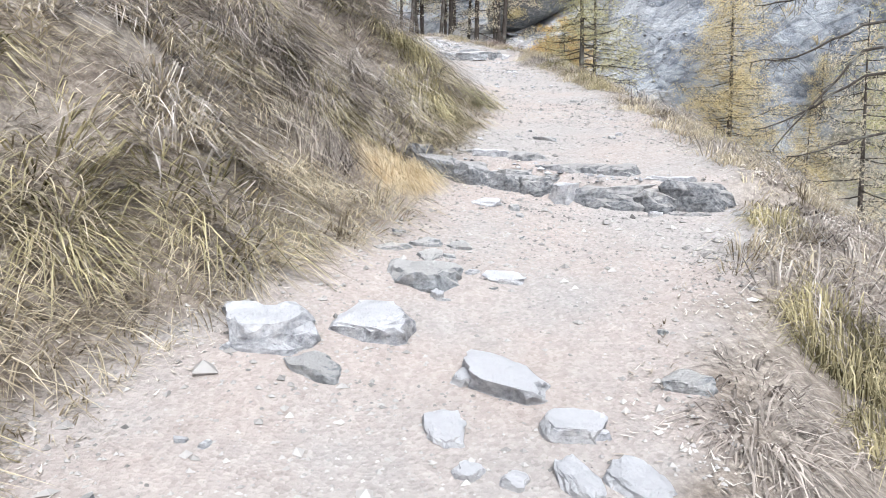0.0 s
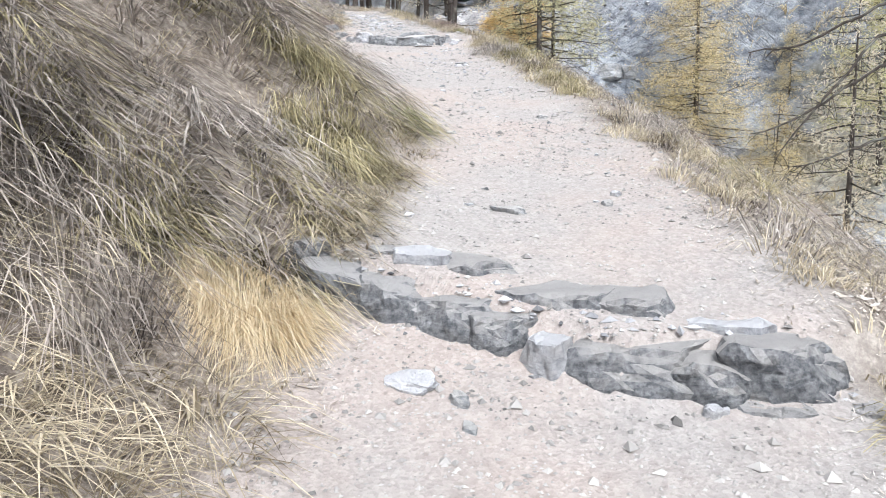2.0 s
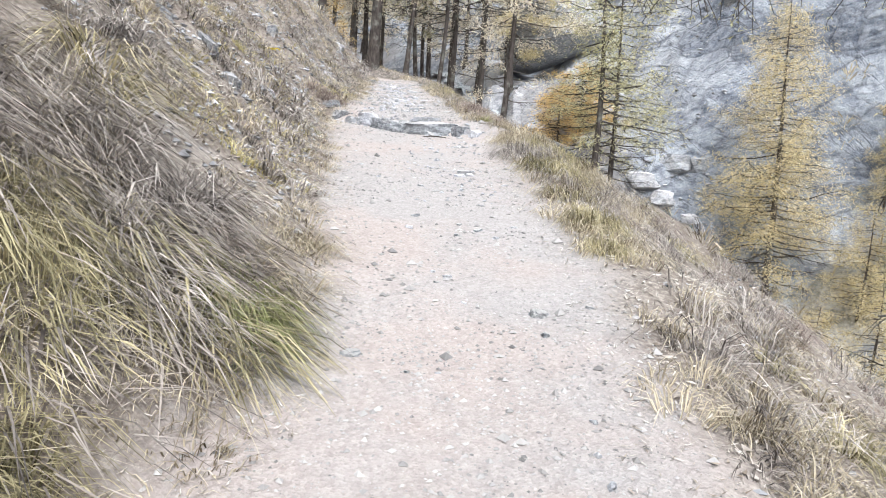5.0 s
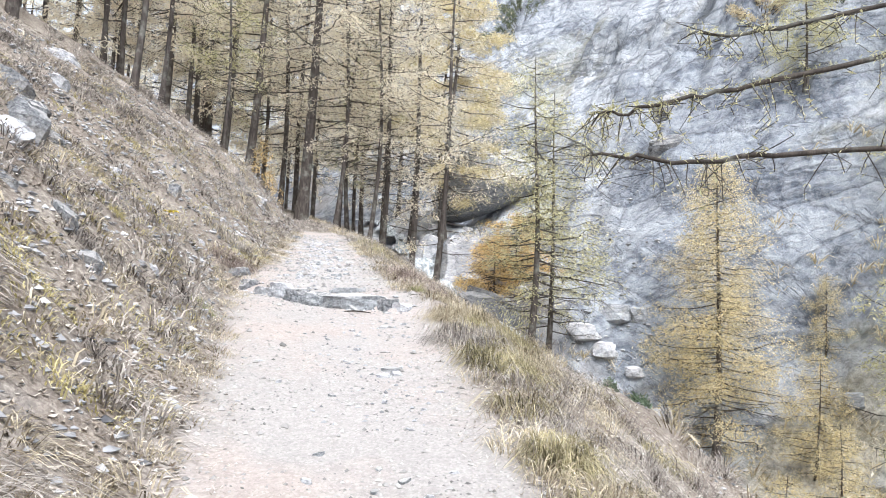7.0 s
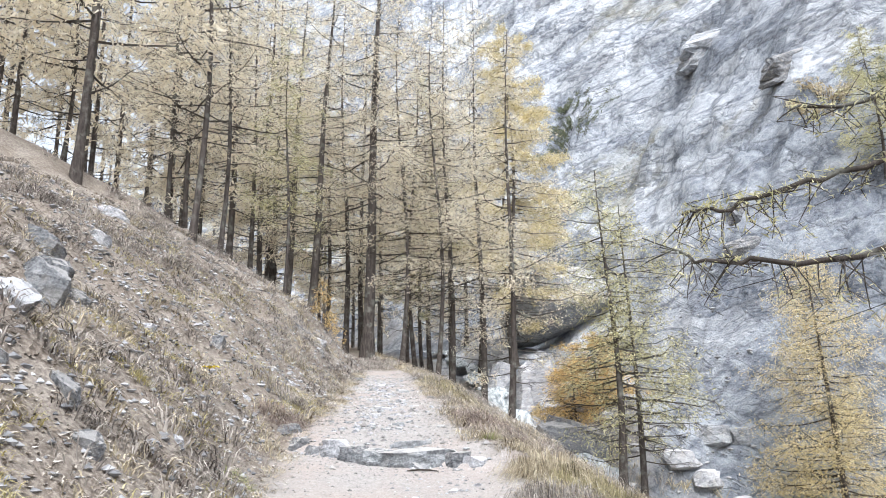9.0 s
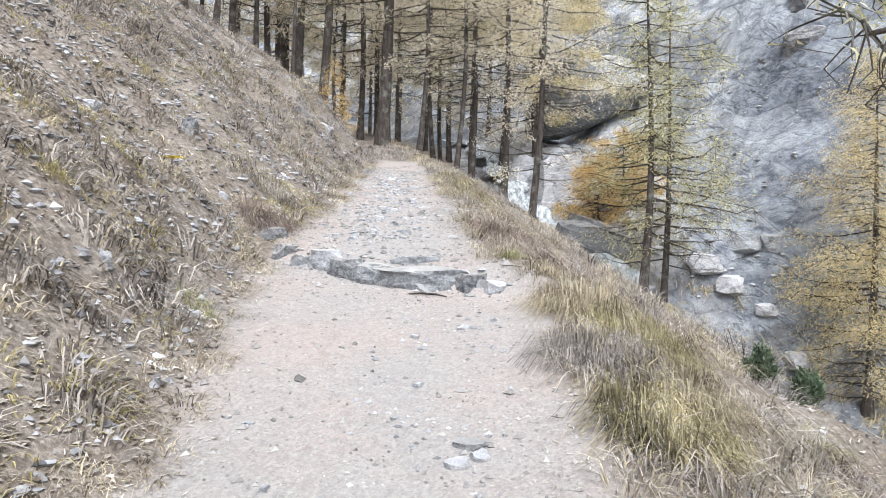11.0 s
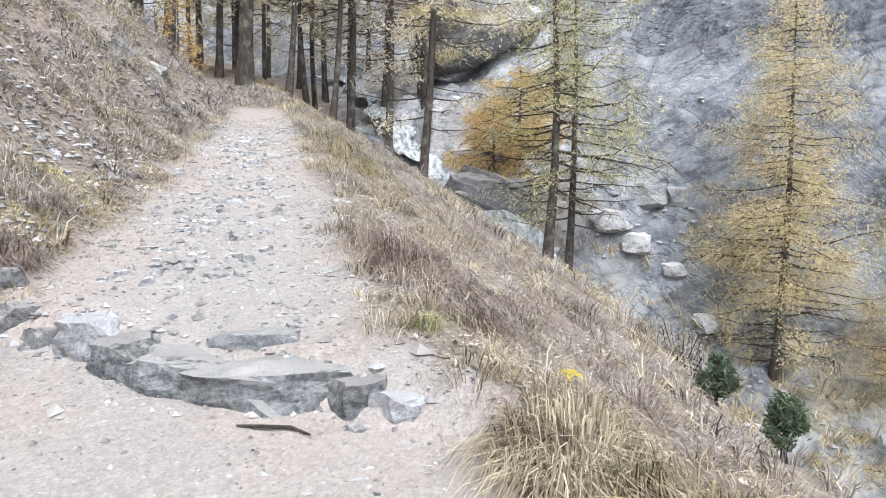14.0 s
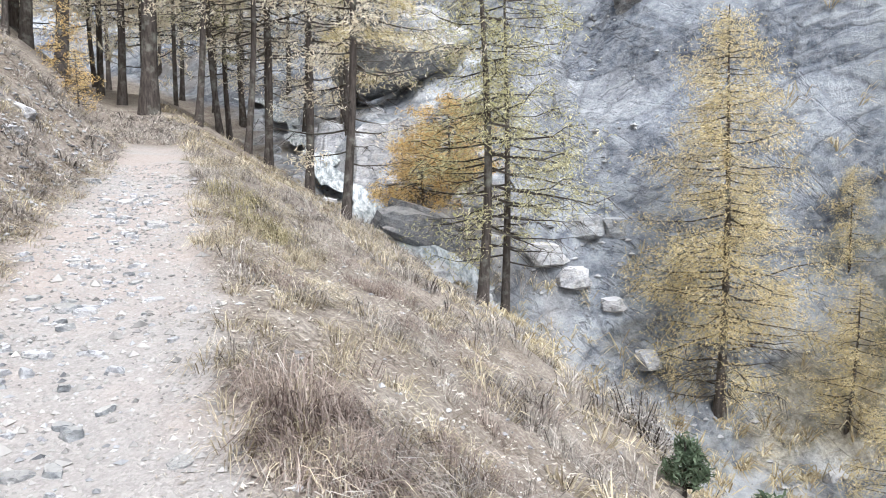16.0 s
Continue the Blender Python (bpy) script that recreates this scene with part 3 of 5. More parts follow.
near = larch(9.5, 0.13, 1.6, LIME, 41, LIME, 0.3, 1.2, 0.04, 0.9, 30)
near_at = Vector((10.6, 12.9, height(10.6, 12.9) - 0.1))
for k, (line, green) in enumerate([
    ([(2.49, 11.88, 3.72), (2.69, 11.94, 3.65), (2.98, 11.95, 3.63), (3.5, 11.94, 3.66), (4.06, 11.97, 3.74), (6, 12.1, 4.0), (10.6, 12.9, 4.3)], 0.35),
    ([(2.61, 12.09, 4.01), (2.85, 12.02, 3.99), (3.15, 11.99, 4.08), (3.61, 11.97, 4.21), (4.16, 11.96, 4.37), (6, 12.1, 4.9), (10.6, 12.9, 5.2)], 1.0),
    ([(3.43, 12.21, 4.74), (3.77, 12.17, 4.72), (4.29, 12.07, 4.84), (6, 12.1, 5.3), (10.6, 12.9, 5.7)], 1.0),
    ([(4.53, 11.13, 1.97), (5.29, 11.27, 2.09), (6.24, 11.33, 2.52), (10.6, 12.9, 3.2)], 0.15),
    ([(4.57, 11.04, 1.0), (5.34, 11.2, 1.25), (6.31, 11.29, 1.8), (10.6, 12.9, 2.5)], 0.1),
    ([(4.99, 10.74, 0.63), (5.62, 10.95, 0.74), (6.35, 11.2, 0.94), (10.6, 12.9, 1.5)], 0.1),
    ([(4.51, 11.1, 2.75), (5.25, 11.24, 2.9), (6.16, 11.32, 3.07), (10.6, 12.9, 3.6)], 0.2),
    ([(4.81, 10.87, 0.73), (5.47, 11.13, 1.38), (6.28, 11.32, 2.16), (10.6, 12.9, 2.9)], 0.1),
]):
    bough(near, [Vector(v) - near_at for v in line], 200 + k, green)
settle(near, near_at.x, near_at.y, "larch with long bare boughs and hanging twigs beside the trail", SLOPE)


# ---- rocks ----
def ledge_mesh(size, seed, material):
    """A split block of schist: level top at z = 0, steep broken front, chipped corners, thin beds on its sides."""
    rng = np.random.default_rng(seed)
    bm = bmesh.new()
    bmesh.ops.create_cube(bm, size=2)
    bmesh.ops.subdivide_edges(bm, edges=bm.edges[:], cuts=8, use_grid_fill=True)
    v = np.array([w.co for w in bm.verts])
    start = rng.uniform(0, 6.3)
    for k in range(7):
        w = start + 6.283 * (k + rng.uniform(-0.35, 0.35)) / 7
        n = np.array([math.cos(w), math.sin(w), rng.normal(0.05, 0.12)])
        v -= np.maximum(v @ n - rng.uniform(0.8, 1.05), 0)[:, None] * n * 0.95
    for k in range(5):
        n = np.array([rng.normal(0, 1), rng.normal(0, 1), 1.0])
        n /= np.linalg.norm(n)
        v -= np.maximum(v @ n - rng.uniform(0.95, 1.2), 0)[:, None] * n
    outward = v * np.array([1, 1, 0])
    v += outward * (0.07 * value_noise(v[:, 2] * 5 + seed, (v[:, 0] + v[:, 1]) * 0.9, 3))[:, None]
    v += np.stack([fbm(v[:, 0] * 2.2 + seed, v[:, 1] * 2.2 + v[:, 2] * 2.5, 7 + k, 4) for k in range(3)], 1) * np.array([0.11, 0.11, 0.05])
    v = v * np.array(size) / 2
    v[:, 2] -= size[2] / 2
    for w, co in zip(bm.verts, v):
        w.co = co
    mesh = bpy.data.meshes.new("rock")
    bm.to_mesh(mesh)
    bm.free()
    mesh.materials.append(material)
    return mesh


def rock_mesh(size, seed, material, cuts=7, flat=1.0, fine=3, rough=0.035):
    """A broken slab: a boxy block with an angular outline, layered sides and a flattish top; its foot lies below z = 0."""
    rng = np.random.default_rng(seed)
    bm = bmesh.new()
    bmesh.ops.create_icosphere(bm, subdivisions=fine, radius=1)
    v = np.array([w.co for w in bm.verts])
    v = np.sign(v) * np.abs(v) ** np.array([0.85, 0.85, 0.65])
    start = rng.uniform(0, 6.3)
    for k in range(cuts):
        w = start + 6.283 * (k + rng.uniform(-0.3, 0.3)) / cuts
        n = np.array([math.cos(w), math.sin(w), rng.normal(0.22, 0.22)])
        n /= np.linalg.norm(n)
        v -= np.maximum(v @ n - rng.uniform(0.45, 0.8), 0)[:, None] * n
    for k in range(2):
        top = np.array([rng.normal(0, 0.2), rng.normal(0, 0.2), 1])
        v -= np.maximum(v @ top - rng.uniform(0.6, 0.8) * flat, 0)[:, None] * top
    layer = value_noise(v[:, 2] * 7 + seed, v[:, 0] * 0.8 + v[:, 1] * 0.8, 3)
    side = v.copy()
    side[:, 2] = 0
    v += side * (layer * 0.05)[:, None]
    v += np.stack([fbm(v[:, 0] * 2.6 + seed, v[:, 1] * 2.6 + v[:, 2] * 3, 7 + k, 4) for k in range(3)], 1) * rough * np.array([3.2, 3.2, 2.0])
    v += rng.normal(0, rough * 0.25, v.shape)
    v -= (v.max(0) + v.min(0)) / 2
    v *= np.array(size) * np.array([1, 1, 1.5]) / np.maximum(v.max(0) - v.min(0), 0.01)
    v[:, 2] -= size[2] * 0.08
    for w, co in zip(bm.verts, v):
        w.co = co
    mesh = bpy.data.meshes.new("rock")
    bm.to_mesh(mesh)
    bm.free()
    mesh.materials.append(material)
    return mesh


def stone(name, x, y, size, turn, seed, material, label, group="", flat=1.0, lift=0.0, cuts=7, tip=(0, 0), fine=3):
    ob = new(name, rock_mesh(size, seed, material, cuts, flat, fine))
    ob.matrix_basis = pose(x, y, height(x, y) + lift, tip[0], tip[1], turn)
    return tagged(ob, label, "rock", group)


LOOSE = "loose rocks on the trail"
PALE_TOP = "pale grey angular rock half sunk in the gravel trail"
for x, y, w, d, h, turn, mat, label in [
    (-0.64, 2.86, 0.31, 0.24, 0.20, 10, PALE_ROCK, "pale-topped angular rock with dark broken sides on the trail"),
    (-0.47, 2.69, 0.20, 0.13, 0.08, -20, GREY_ROCK, "small grey rock on the gravel trail"),
    (-0.80, 3.04, 0.13, 0.11, 0.08, 40, GREY_ROCK, "small dark rock at the grassy edge"),
    (-0.32, 3.00, 0.38, 0.22, 0.16, -38, PALE_ROCK, PALE_TOP),
    (-0.12, 3.44, 0.36, 0.22, 0.14, -8, GREY_ROCK, "grey layered rock sunk in the trail"),
    (-0.06, 3.27, 0.06, 0.07, 0.06, 20, PALE_ROCK, "small white stone on the trail"),
    (0.23, 3.50, 0.20, 0.13, 0.04, -15, PALE_ROCK, "flat pale slab lying in the gravel"),
    (0.15, 2.62, 0.36, 0.19, 0.13, -42, PALE_ROCK, "smooth pale oval rock on the trail"),
    (0.02, 2.64, 0.09, 0.08, 0.06, 0, PALE_ROCK, "small pale stone on the trail"),
    (-0.05, 2.36, 0.13, 0.18, 0.05, 12, PALE_ROCK, "flat pale stone in the gravel"),
    (0.31, 2.32, 0.20, 0.14, 0.08, 15, PALE_ROCK, PALE_TOP),
    (0.29, 2.08, 0.11, 0.19, 0.05, 15, PALE_ROCK, "flat pale stone in the gravel"),
    (0.43, 2.06, 0.15, 0.20, 0.05, 25, PALE_ROCK, "flat pale stone in the gravel"),
    (0.71, 2.55, 0.18, 0.10, 0.08, -10, GREY_ROCK, "dark grey stone at the trail's edge"),
    (0.01, 2.15, 0.10, 0.07, 0.04, 0, PALE_ROCK, "small pale stone on the trail"),
    (0.12, 2.10, 0.07, 0.07, 0.04, 50, PALE_ROCK, "small pale stone on the trail"),
    (-0.27, 3.86, 0.20, 0.09, 0.08, 10, GREY_ROCK, "dark buried rock edge in the trail"),
    (-0.11, 3.92, 0.16, 0.08, 0.08, -12, GREY_ROCK, "dark buried rock edge in the trail"),
    (0.05, 3.90, 0.15, 0.08, 0.06, -10, GREY_ROCK, "dark buried rock edge in the trail"),
    (-0.10, 3.74, 0.12, 0.12, 0.07, 30, GREY_ROCK, "dark buried rock edge in the trail"),
    (0.25, 4.74, 0.20, 0.14, 0.06, -35, PALE_ROCK, "flat pale slab lying in the gravel"),
    (0.39, 4.62, 0.10, 0.05, 0.06, -50, GREY_ROCK, "small dark shard on the trail"),
    (0.81, 6.10, 0.19, 0.09, 0.06, -18, GREY_ROCK, "flat grey shard lying on the trail"),
    (1.34, 6.17, 0.08, 0.06, 0.05, 0, GREY_ROCK, "small grey stone on the trail"),
    (0.69, 8.18, 0.09, 0.06, 0.04, 0, GREY_ROCK, "small dark stone on the trail"),
    (1.55, 8.77, 0.10, 0.07, 0.05, 30, GREY_ROCK, "small dark stone on the trail"),
    (-0.56, 13.55, 0.15, 0.10, 0.09, 10, PALE_ROCK, "white stone at the foot of the bank"),
    (1.15, 12.10, 0.12, 0.08, 0.05, 20, PALE_ROCK, "flat pale stone in the gravel"),
    (1.19, 12.26, 0.14, 0.09, 0.05, -10, GREY_ROCK, "flat grey stone in the gravel"),
    (1.24, 12.17, 0.10, 0.08, 0.05, 60, PALE_ROCK, "flat pale stone in the gravel"),
    (1.11, 13.84, 0.09, 0.06, 0.04, 0, PALE_ROCK, "small pale stone on the trail"),
    (-0.95, 22.5, 0.30, 0.16, 0.12, 0, GREY_ROCK, "dark grey stone on the trail"),
    (-0.33, 21.4, 0.20, 0.14, 0.08, 30, PALE_ROCK, "pale stone on the trail"),
    (0.19, 20.26, 0.26, 0.15, 0.10, 10, GREY_ROCK, "dark grey stone on the trail"),
    (0.01, 17.95, 0.20, 0.12, 0.07, -10, GREY_ROCK, "dark flat stone on the trail"),
    (0.16, 17.9, 0.16, 0.12, 0.06, 25, PALE_ROCK, "flat pale stone in the gravel"),
    (0.35, 16.05, 0.14, 0.08, 0.05, 0, GREY_ROCK, "dark flat stone on the trail"),
    (0.95, 16.0, 0.10, 0.07, 0.04, 10, GREY_ROCK, "dark flat stone on the trail"),
]:
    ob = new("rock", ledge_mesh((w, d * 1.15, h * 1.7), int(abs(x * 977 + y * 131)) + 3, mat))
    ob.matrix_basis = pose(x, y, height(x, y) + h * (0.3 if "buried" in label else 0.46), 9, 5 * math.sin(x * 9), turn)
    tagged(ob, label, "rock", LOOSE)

BANK_ROCKS = "rocks on the grassy bank"
for x, y, w, d, h, turn, mat, label in [
    (-2.02, 12.6, 0.6, 0.36, 0.28, -35, PALE_ROCK, "pale boulder jutting from the dry bank"),
    (-2.30, 13.5, 0.65, 0.45, 0.36, -20, STEP_ROCK, "dark layered boulder in the dry bank"),
    (-2.45, 13.95, 0.7, 0.45, 0.36, -25, STEP_ROCK, "dark layered boulder in the dry bank"),
    (-2.25, 13.95, 0.40, 0.25, 0.20, 10, STEP_ROCK, "dark layered boulder in the dry bank"),
    (-2.65, 13.0, 0.4, 0.3, 0.2, 5, PALE_ROCK, "pale boulder jutting from the dry bank"),
    (-1.04, 12.0, 0.36, 0.20, 0.16, -15, STEP_ROCK, "blue-grey slab in the dry bank"),
    (-1.30, 12.2, 0.34, 0.16, 0.16, -25, STEP_ROCK, "dark slab in the dry bank"),
    (-1.60, 11.9, 0.30, 0.2, 0.12, 30, STEP_ROCK, "dark slab in the dry bank"),
    (-2.05, 15.05, 0.26, 0.20, 0.16, 0, PALE_ROCK, "pale stone in the dry bank"),
    (-1.75, 16.3, 0.24, 0.18, 0.24, 20, STEP_ROCK, "dark stone with a pale top in the bank"),
    (-1.24, 15.92, 0.16, 0.12, 0.10, 20, PALE_ROCK, "pale stone in the dry bank"),
    (-0.95, 13.2, 0.16, 0.12, 0.10, -20, PALE_ROCK, "pale stone in the dry bank"),
    (-1.2, 17.8, 0.22, 0.14, 0.1, -20, PALE_ROCK, "pale stone in the dry bank"),
    (-1.9, 23.3, 0.5, 0.3, 0.16, -20, PALE_ROCK, "pale slabs at the trail's bend"),
    (-1.75, 22.5, 0.45, 0.3, 0.14, 12, PALE_ROCK, "pale slabs at the trail's bend"),
    (-2.2, 22.9, 0.5, 0.3, 0.2, 40, STEP_ROCK, "grey slab at the trail's bend"),
    (-3.4, 16.5, 0.5, 0.35, 0.2, -10, PALE_ROCK, "pale outcrop high on the bank"),
    (-4.2, 18.5, 0.6, 0.4, 0.2, 12, PALE_ROCK, "pale outcrop high on the bank"),
    (-3.0, 14.6, 0.5, 0.3, 0.25, 33, STEP_ROCK, "dark layered boulder in the dry bank"),
]:
    stone("rock", x, y, (w, d, h), turn, int(abs(x * 577 + y * 331)) + 9, mat, label, BANK_ROCKS, 0.9, -0.05, tip=(-8, 26))


def rock_step(label, pieces, seed, sunk):
    """Schist blocks bedded across the path, their tops level with the trail behind them."""
    step = new("rock_step")
    for k, (x, y, w, d, turn, lift, mat) in enumerate(pieces):
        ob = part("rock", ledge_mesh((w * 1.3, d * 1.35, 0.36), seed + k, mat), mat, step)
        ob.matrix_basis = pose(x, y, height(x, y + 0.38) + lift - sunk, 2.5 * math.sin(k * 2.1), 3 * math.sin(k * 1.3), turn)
    return tagged(step, label, "rock step")


rock_step("natural step of dark grey schist slabs across the trail", [
    (-0.16, 5.66, 0.22, 0.18, -70, 0.0, STEP_ROCK), (-0.02, 5.47, 0.30, 0.20, -45, 0.0, STEP_ROCK), (0.20, 5.30, 0.32, 0.20, -36, 0.0, STEP_ROCK), (0.42, 5.15, 0.30, 0.20, -32, -0.01, STEP_ROCK),
    (0.60, 5.02, 0.24, 0.18, -26, -0.02, STEP_ROCK), (0.14, 5.62, 0.20, 0.14, -40, 0.02, STEP_ROCK), (0.34, 5.52, 0.26, 0.20, -18, 0.04, PALE_ROCK), (0.54, 5.38, 0.32, 0.20, -22, 0.05, STEP_ROCK),
    (0.74, 4.84, 0.16, 0.14, 30, -0.02, PALE_ROCK), (0.97, 4.78, 0.44, 0.24, -24, 0.0, STEP_ROCK), (1.24, 4.66, 0.28, 0.22, -14, 0.0, STEP_ROCK), (1.48, 4.66, 0.34, 0.24, -10, 0.03, STEP_ROCK),
    (0.82, 5.08, 0.34, 0.2, -14, 0.05, STEP_ROCK), (1.08, 5.0, 0.3, 0.22, -20, 0.06, STEP_ROCK), (1.35, 4.86, 0.36, 0.2, -12, 0.02, PALE_ROCK),
    (1.36, 4.50, 0.22, 0.12, -22, -0.11, STEP_ROCK), (1.66, 4.46, 0.16, 0.10, -16, -0.11, STEP_ROCK), (1.18, 4.5, 0.08, 0.07, 10, -0.10, PALE_ROCK),
], 500, 0.085)
rock_step("natural step of split grey-green schist slabs across the trail", [
    (-0.74, 15.84, 0.26, 0.2, 10, 0.08, STEP_ROCK), (-0.54, 15.66, 0.26, 0.2, 25, 0.03, STEP_ROCK), (-0.36, 15.50, 0.18, 0.2, 35, -0.02, STEP_ROCK), (-0.14, 15.42, 0.30, 0.24, -42, 0.06, PALE_ROCK),
    (0.08, 15.26, 0.24, 0.24, -30, 0.04, STEP_ROCK), (0.32, 15.12, 0.40, 0.26, -28, 0.05, GREY_ROCK), (0.50, 14.96, 0.16, 0.10, -45, -0.01, PALE_ROCK),
    (0.80, 14.96, 0.60, 0.32, -6, 0.06, GREY_ROCK), (0.68, 15.24, 0.44, 0.26, -10, 0.07, GREY_ROCK), (1.14, 14.84, 0.22, 0.22, -30, 0.01, STEP_ROCK),
    (1.34, 14.76, 0.28, 0.18, -12, -0.02, PALE_ROCK), (1.16, 14.64, 0.12, 0.08, 5, -0.10, GREY_ROCK), (1.44, 14.68, 0.18, 0.10, -12, -0.06, GREY_ROCK),
], 600, 0.12)

# scattered small stones along the worn middle of the trail
PEBBLES = [rock_mesh((0.09, 0.06, 0.03), 900 + k, PALE_ROCK if k % 3 else GREY_ROCK, 6, 0.8, 2) for k in range(6)]
rng = np.random.default_rng(77)
for k in range(250):
    y = rng.uniform(1.6, 23) if k < 95 else rng.uniform(15.6, 22.5)
    l, r = np.interp(y, LEFT_Y, LEFT_X), np.interp(y, RIGHT_Y, RIGHT_X)
    x = l + (r - l) * (rng.uniform(0.05, 0.97) if k < 95 else np.clip(rng.normal(0.45, 0.16), 0.05, 0.95))
    ob = new("stone", PEBBLES[k % 6])
    s = rng.uniform(0.35, 1.0) if k < 95 else rng.uniform(0.5, 1.5)
    ob.matrix_basis = pose(x, y, height(x, y), rng.normal(0, 5), rng.normal(0, 5), rng.uniform(0, 360)) @ Matrix.Diagonal((s, s, s * rng.uniform(0.6, 1.3), 1))
    tagged(ob, "small flat schist stone lying on the gravel trail", "stone", "small stones on the trail")

verts, faces = [], []
tube(verts, faces, [(-0.16, 0.03, 0), (-0.05, 0.0, 0.012), (0.06, 0.01, 0.008), (0.15, -0.04, 0.0)], [0.006, 0.009, 0.008, 0.004], 6)
stick_mesh = quick_mesh("stick", verts, faces, True)
stick_mesh.materials.append(TWIG)
stick = new("stick", stick_mesh)
stick.matrix_basis = pose(0.83, 14.66, height(0.83, 14.66) + 0.008, 0, 0, -8)
tagged(stick, "thin crooked brown stick lying below the rock step", "stick")


# ---- stream and its boulders ----
def build_stream():
    ys = np.linspace(21, 52, 160)
    mid = np.interp(ys, GULLY_Y, GULLY_X) + 0.15 * np.sin(ys * 1.3) + 0.1 * np.sin(ys * 3.1)
    rows = []
    for u in np.linspace(-1, 1, 9):
        x = mid + u * (0.5 + 0.14 * np.sin(ys * 2.1))
        rows.append(np.stack([x, ys, np.interp(ys, GULLY_Y, GULLY_Z) + 0.42 + 0.12 * fbm(x * 1.8, ys * 1.8, 91, 3)], -1))
    v = np.stack(rows, 1)
    k = np.arange(len(ys) * 9).reshape(len(ys), 9)
    mesh = quick_mesh("stream", v.reshape(-1, 3), np.stack([k[:-1, :-1], k[:-1, 1:], k[1:, 1:], k[1:, :-1]], -1).reshape(-1, 4), True)
    mesh.materials.append(WATER)
    tagged(new("stream_water", mesh), "white foaming mountain stream tumbling between grey boulders", "stream", kind="structure")


build_stream()
BOULDERS = "boulders along the stream"
rng = np.random.default_rng(5)
stone("boulder", 4.85, 31.6, (2.9, 1.0, 0.75), -18, 701, STEP_ROCK, "long dark wet boulder lying beside the stream", BOULDERS, 1.0, 0.5, tip=(0, 21))
stone("boulder", 4.2, 36.6, (2.8, 1.8, 2.0), -20, 702, PALE_ROCK, "large pale grey boulder above the stream", BOULDERS, 1.0, 0.0)
stone("boulder", 3.0, 40.5, (1.8, 1.6, 1.5), 10, 703, PALE_ROCK, "large pale grey boulder above the stream", BOULDERS, 1.0, 0.0)
stone("boulder", 6.6, 35.2, (2.2, 1.6, 1.5), 20, 704, CLIFF_ROCK, "grey boulder beside the stream", BOULDERS, 1.0, 0.0)
stone("boulder", 5.6, 43.5, (6.5, 3.5, 2.2), -25, 705, GREY_ROCK, "huge dark overhanging rock across the gully", BOULDERS, 1.0, 2.6, tip=(0, -18))
for k in range(70):
    y = rng.uniform(19, 46)
    x = np.interp(y, GULLY_Y, GULLY_X) + rng.normal(1.0, 1.8)
    s = rng.uniform(0.25, 1.0)
    stone("boulder", x, y, (s * 1.4, s, s * 0.5), rng.uniform(0, 180), 800 + k, PALE_ROCK if k % 3 else CLIFF_ROCK, "pale boulder in the stony stream bed" if k % 3 else "grey boulder in the stony stream bed", BOULDERS, 0.9, fine=2)
for k in range(26):
    y = rng.uniform(12, 34)
    x = np.interp(y, GULLY_Y, GULLY_X) + rng.uniform(2.5, 11)
    s = rng.uniform(0.2, 0.7)
    stone("boulder", x, y, (s * 1.5, s, s * 0.6), rng.uniform(0, 180), 880 + k, CLIFF_ROCK, "grey boulder among dry grass on the far bank", BOULDERS, 0.9, fine=2)


# ---- grass ----
def blades(name, x, y, long, out, wide, droop, rng, material, label, lean, root=0.0):
    """Grass blades rooted at x, y: they rise, lean towards the angle out and droop at the tip."""
    n = len(x)
    z = height_of(x, y) - 0.01 + root
    rise = long * rng.uniform(0.55, 1.0, n) * np.cos(lean)
    run = long * np.sin(lean)
    dx, dy = np.cos(out), np.sin(out)
    half = wide / 2
    face = out + rng.normal(0, 0.9, n) + math.pi / 2
    sx, sy = np.cos(face) * half, np.sin(face) * half
    rows = []
    side = rng.normal(0, 0.14, n) * long
    levels = ((0, 1.0), (0.55, 0.85), (1.0, 0.12)) if np.mean(wide) > 0.0115 else ((0, 1.0), (0.35, 0.95), (0.7, 0.65), (1.0, 0.12))
    for u, w in levels:
        cx = x + dx * run * (u * 0.35 + u * u * 0.65) - dy * side * u * u
        cy = y + dy * run * (u * 0.35 + u * u * 0.65) + dx * side * u * u
        cz = z + rise * (u * 1.6 - 0.9 * u * u) - droop * long * u * u * u
        rows += [np.stack([cx - sx * w, cy - sy * w, cz], -1), np.stack([cx + sx * w, cy + sy * w, cz], -1)]
    v = np.stack(rows, 1).reshape(-1, 3)
    k = np.arange(n)[:, None] * 2 * len(levels)
    f = np.concatenate([k + 2 * q + np.array([[0, 1, 3, 2]]) for q in range(len(levels) - 1)], 1).reshape(-1, 4)
    mesh = quick_mesh(name, v, f)
    mesh.materials.append(material)
    return tagged(new(name, mesh), label, "grass", kind="stuff")


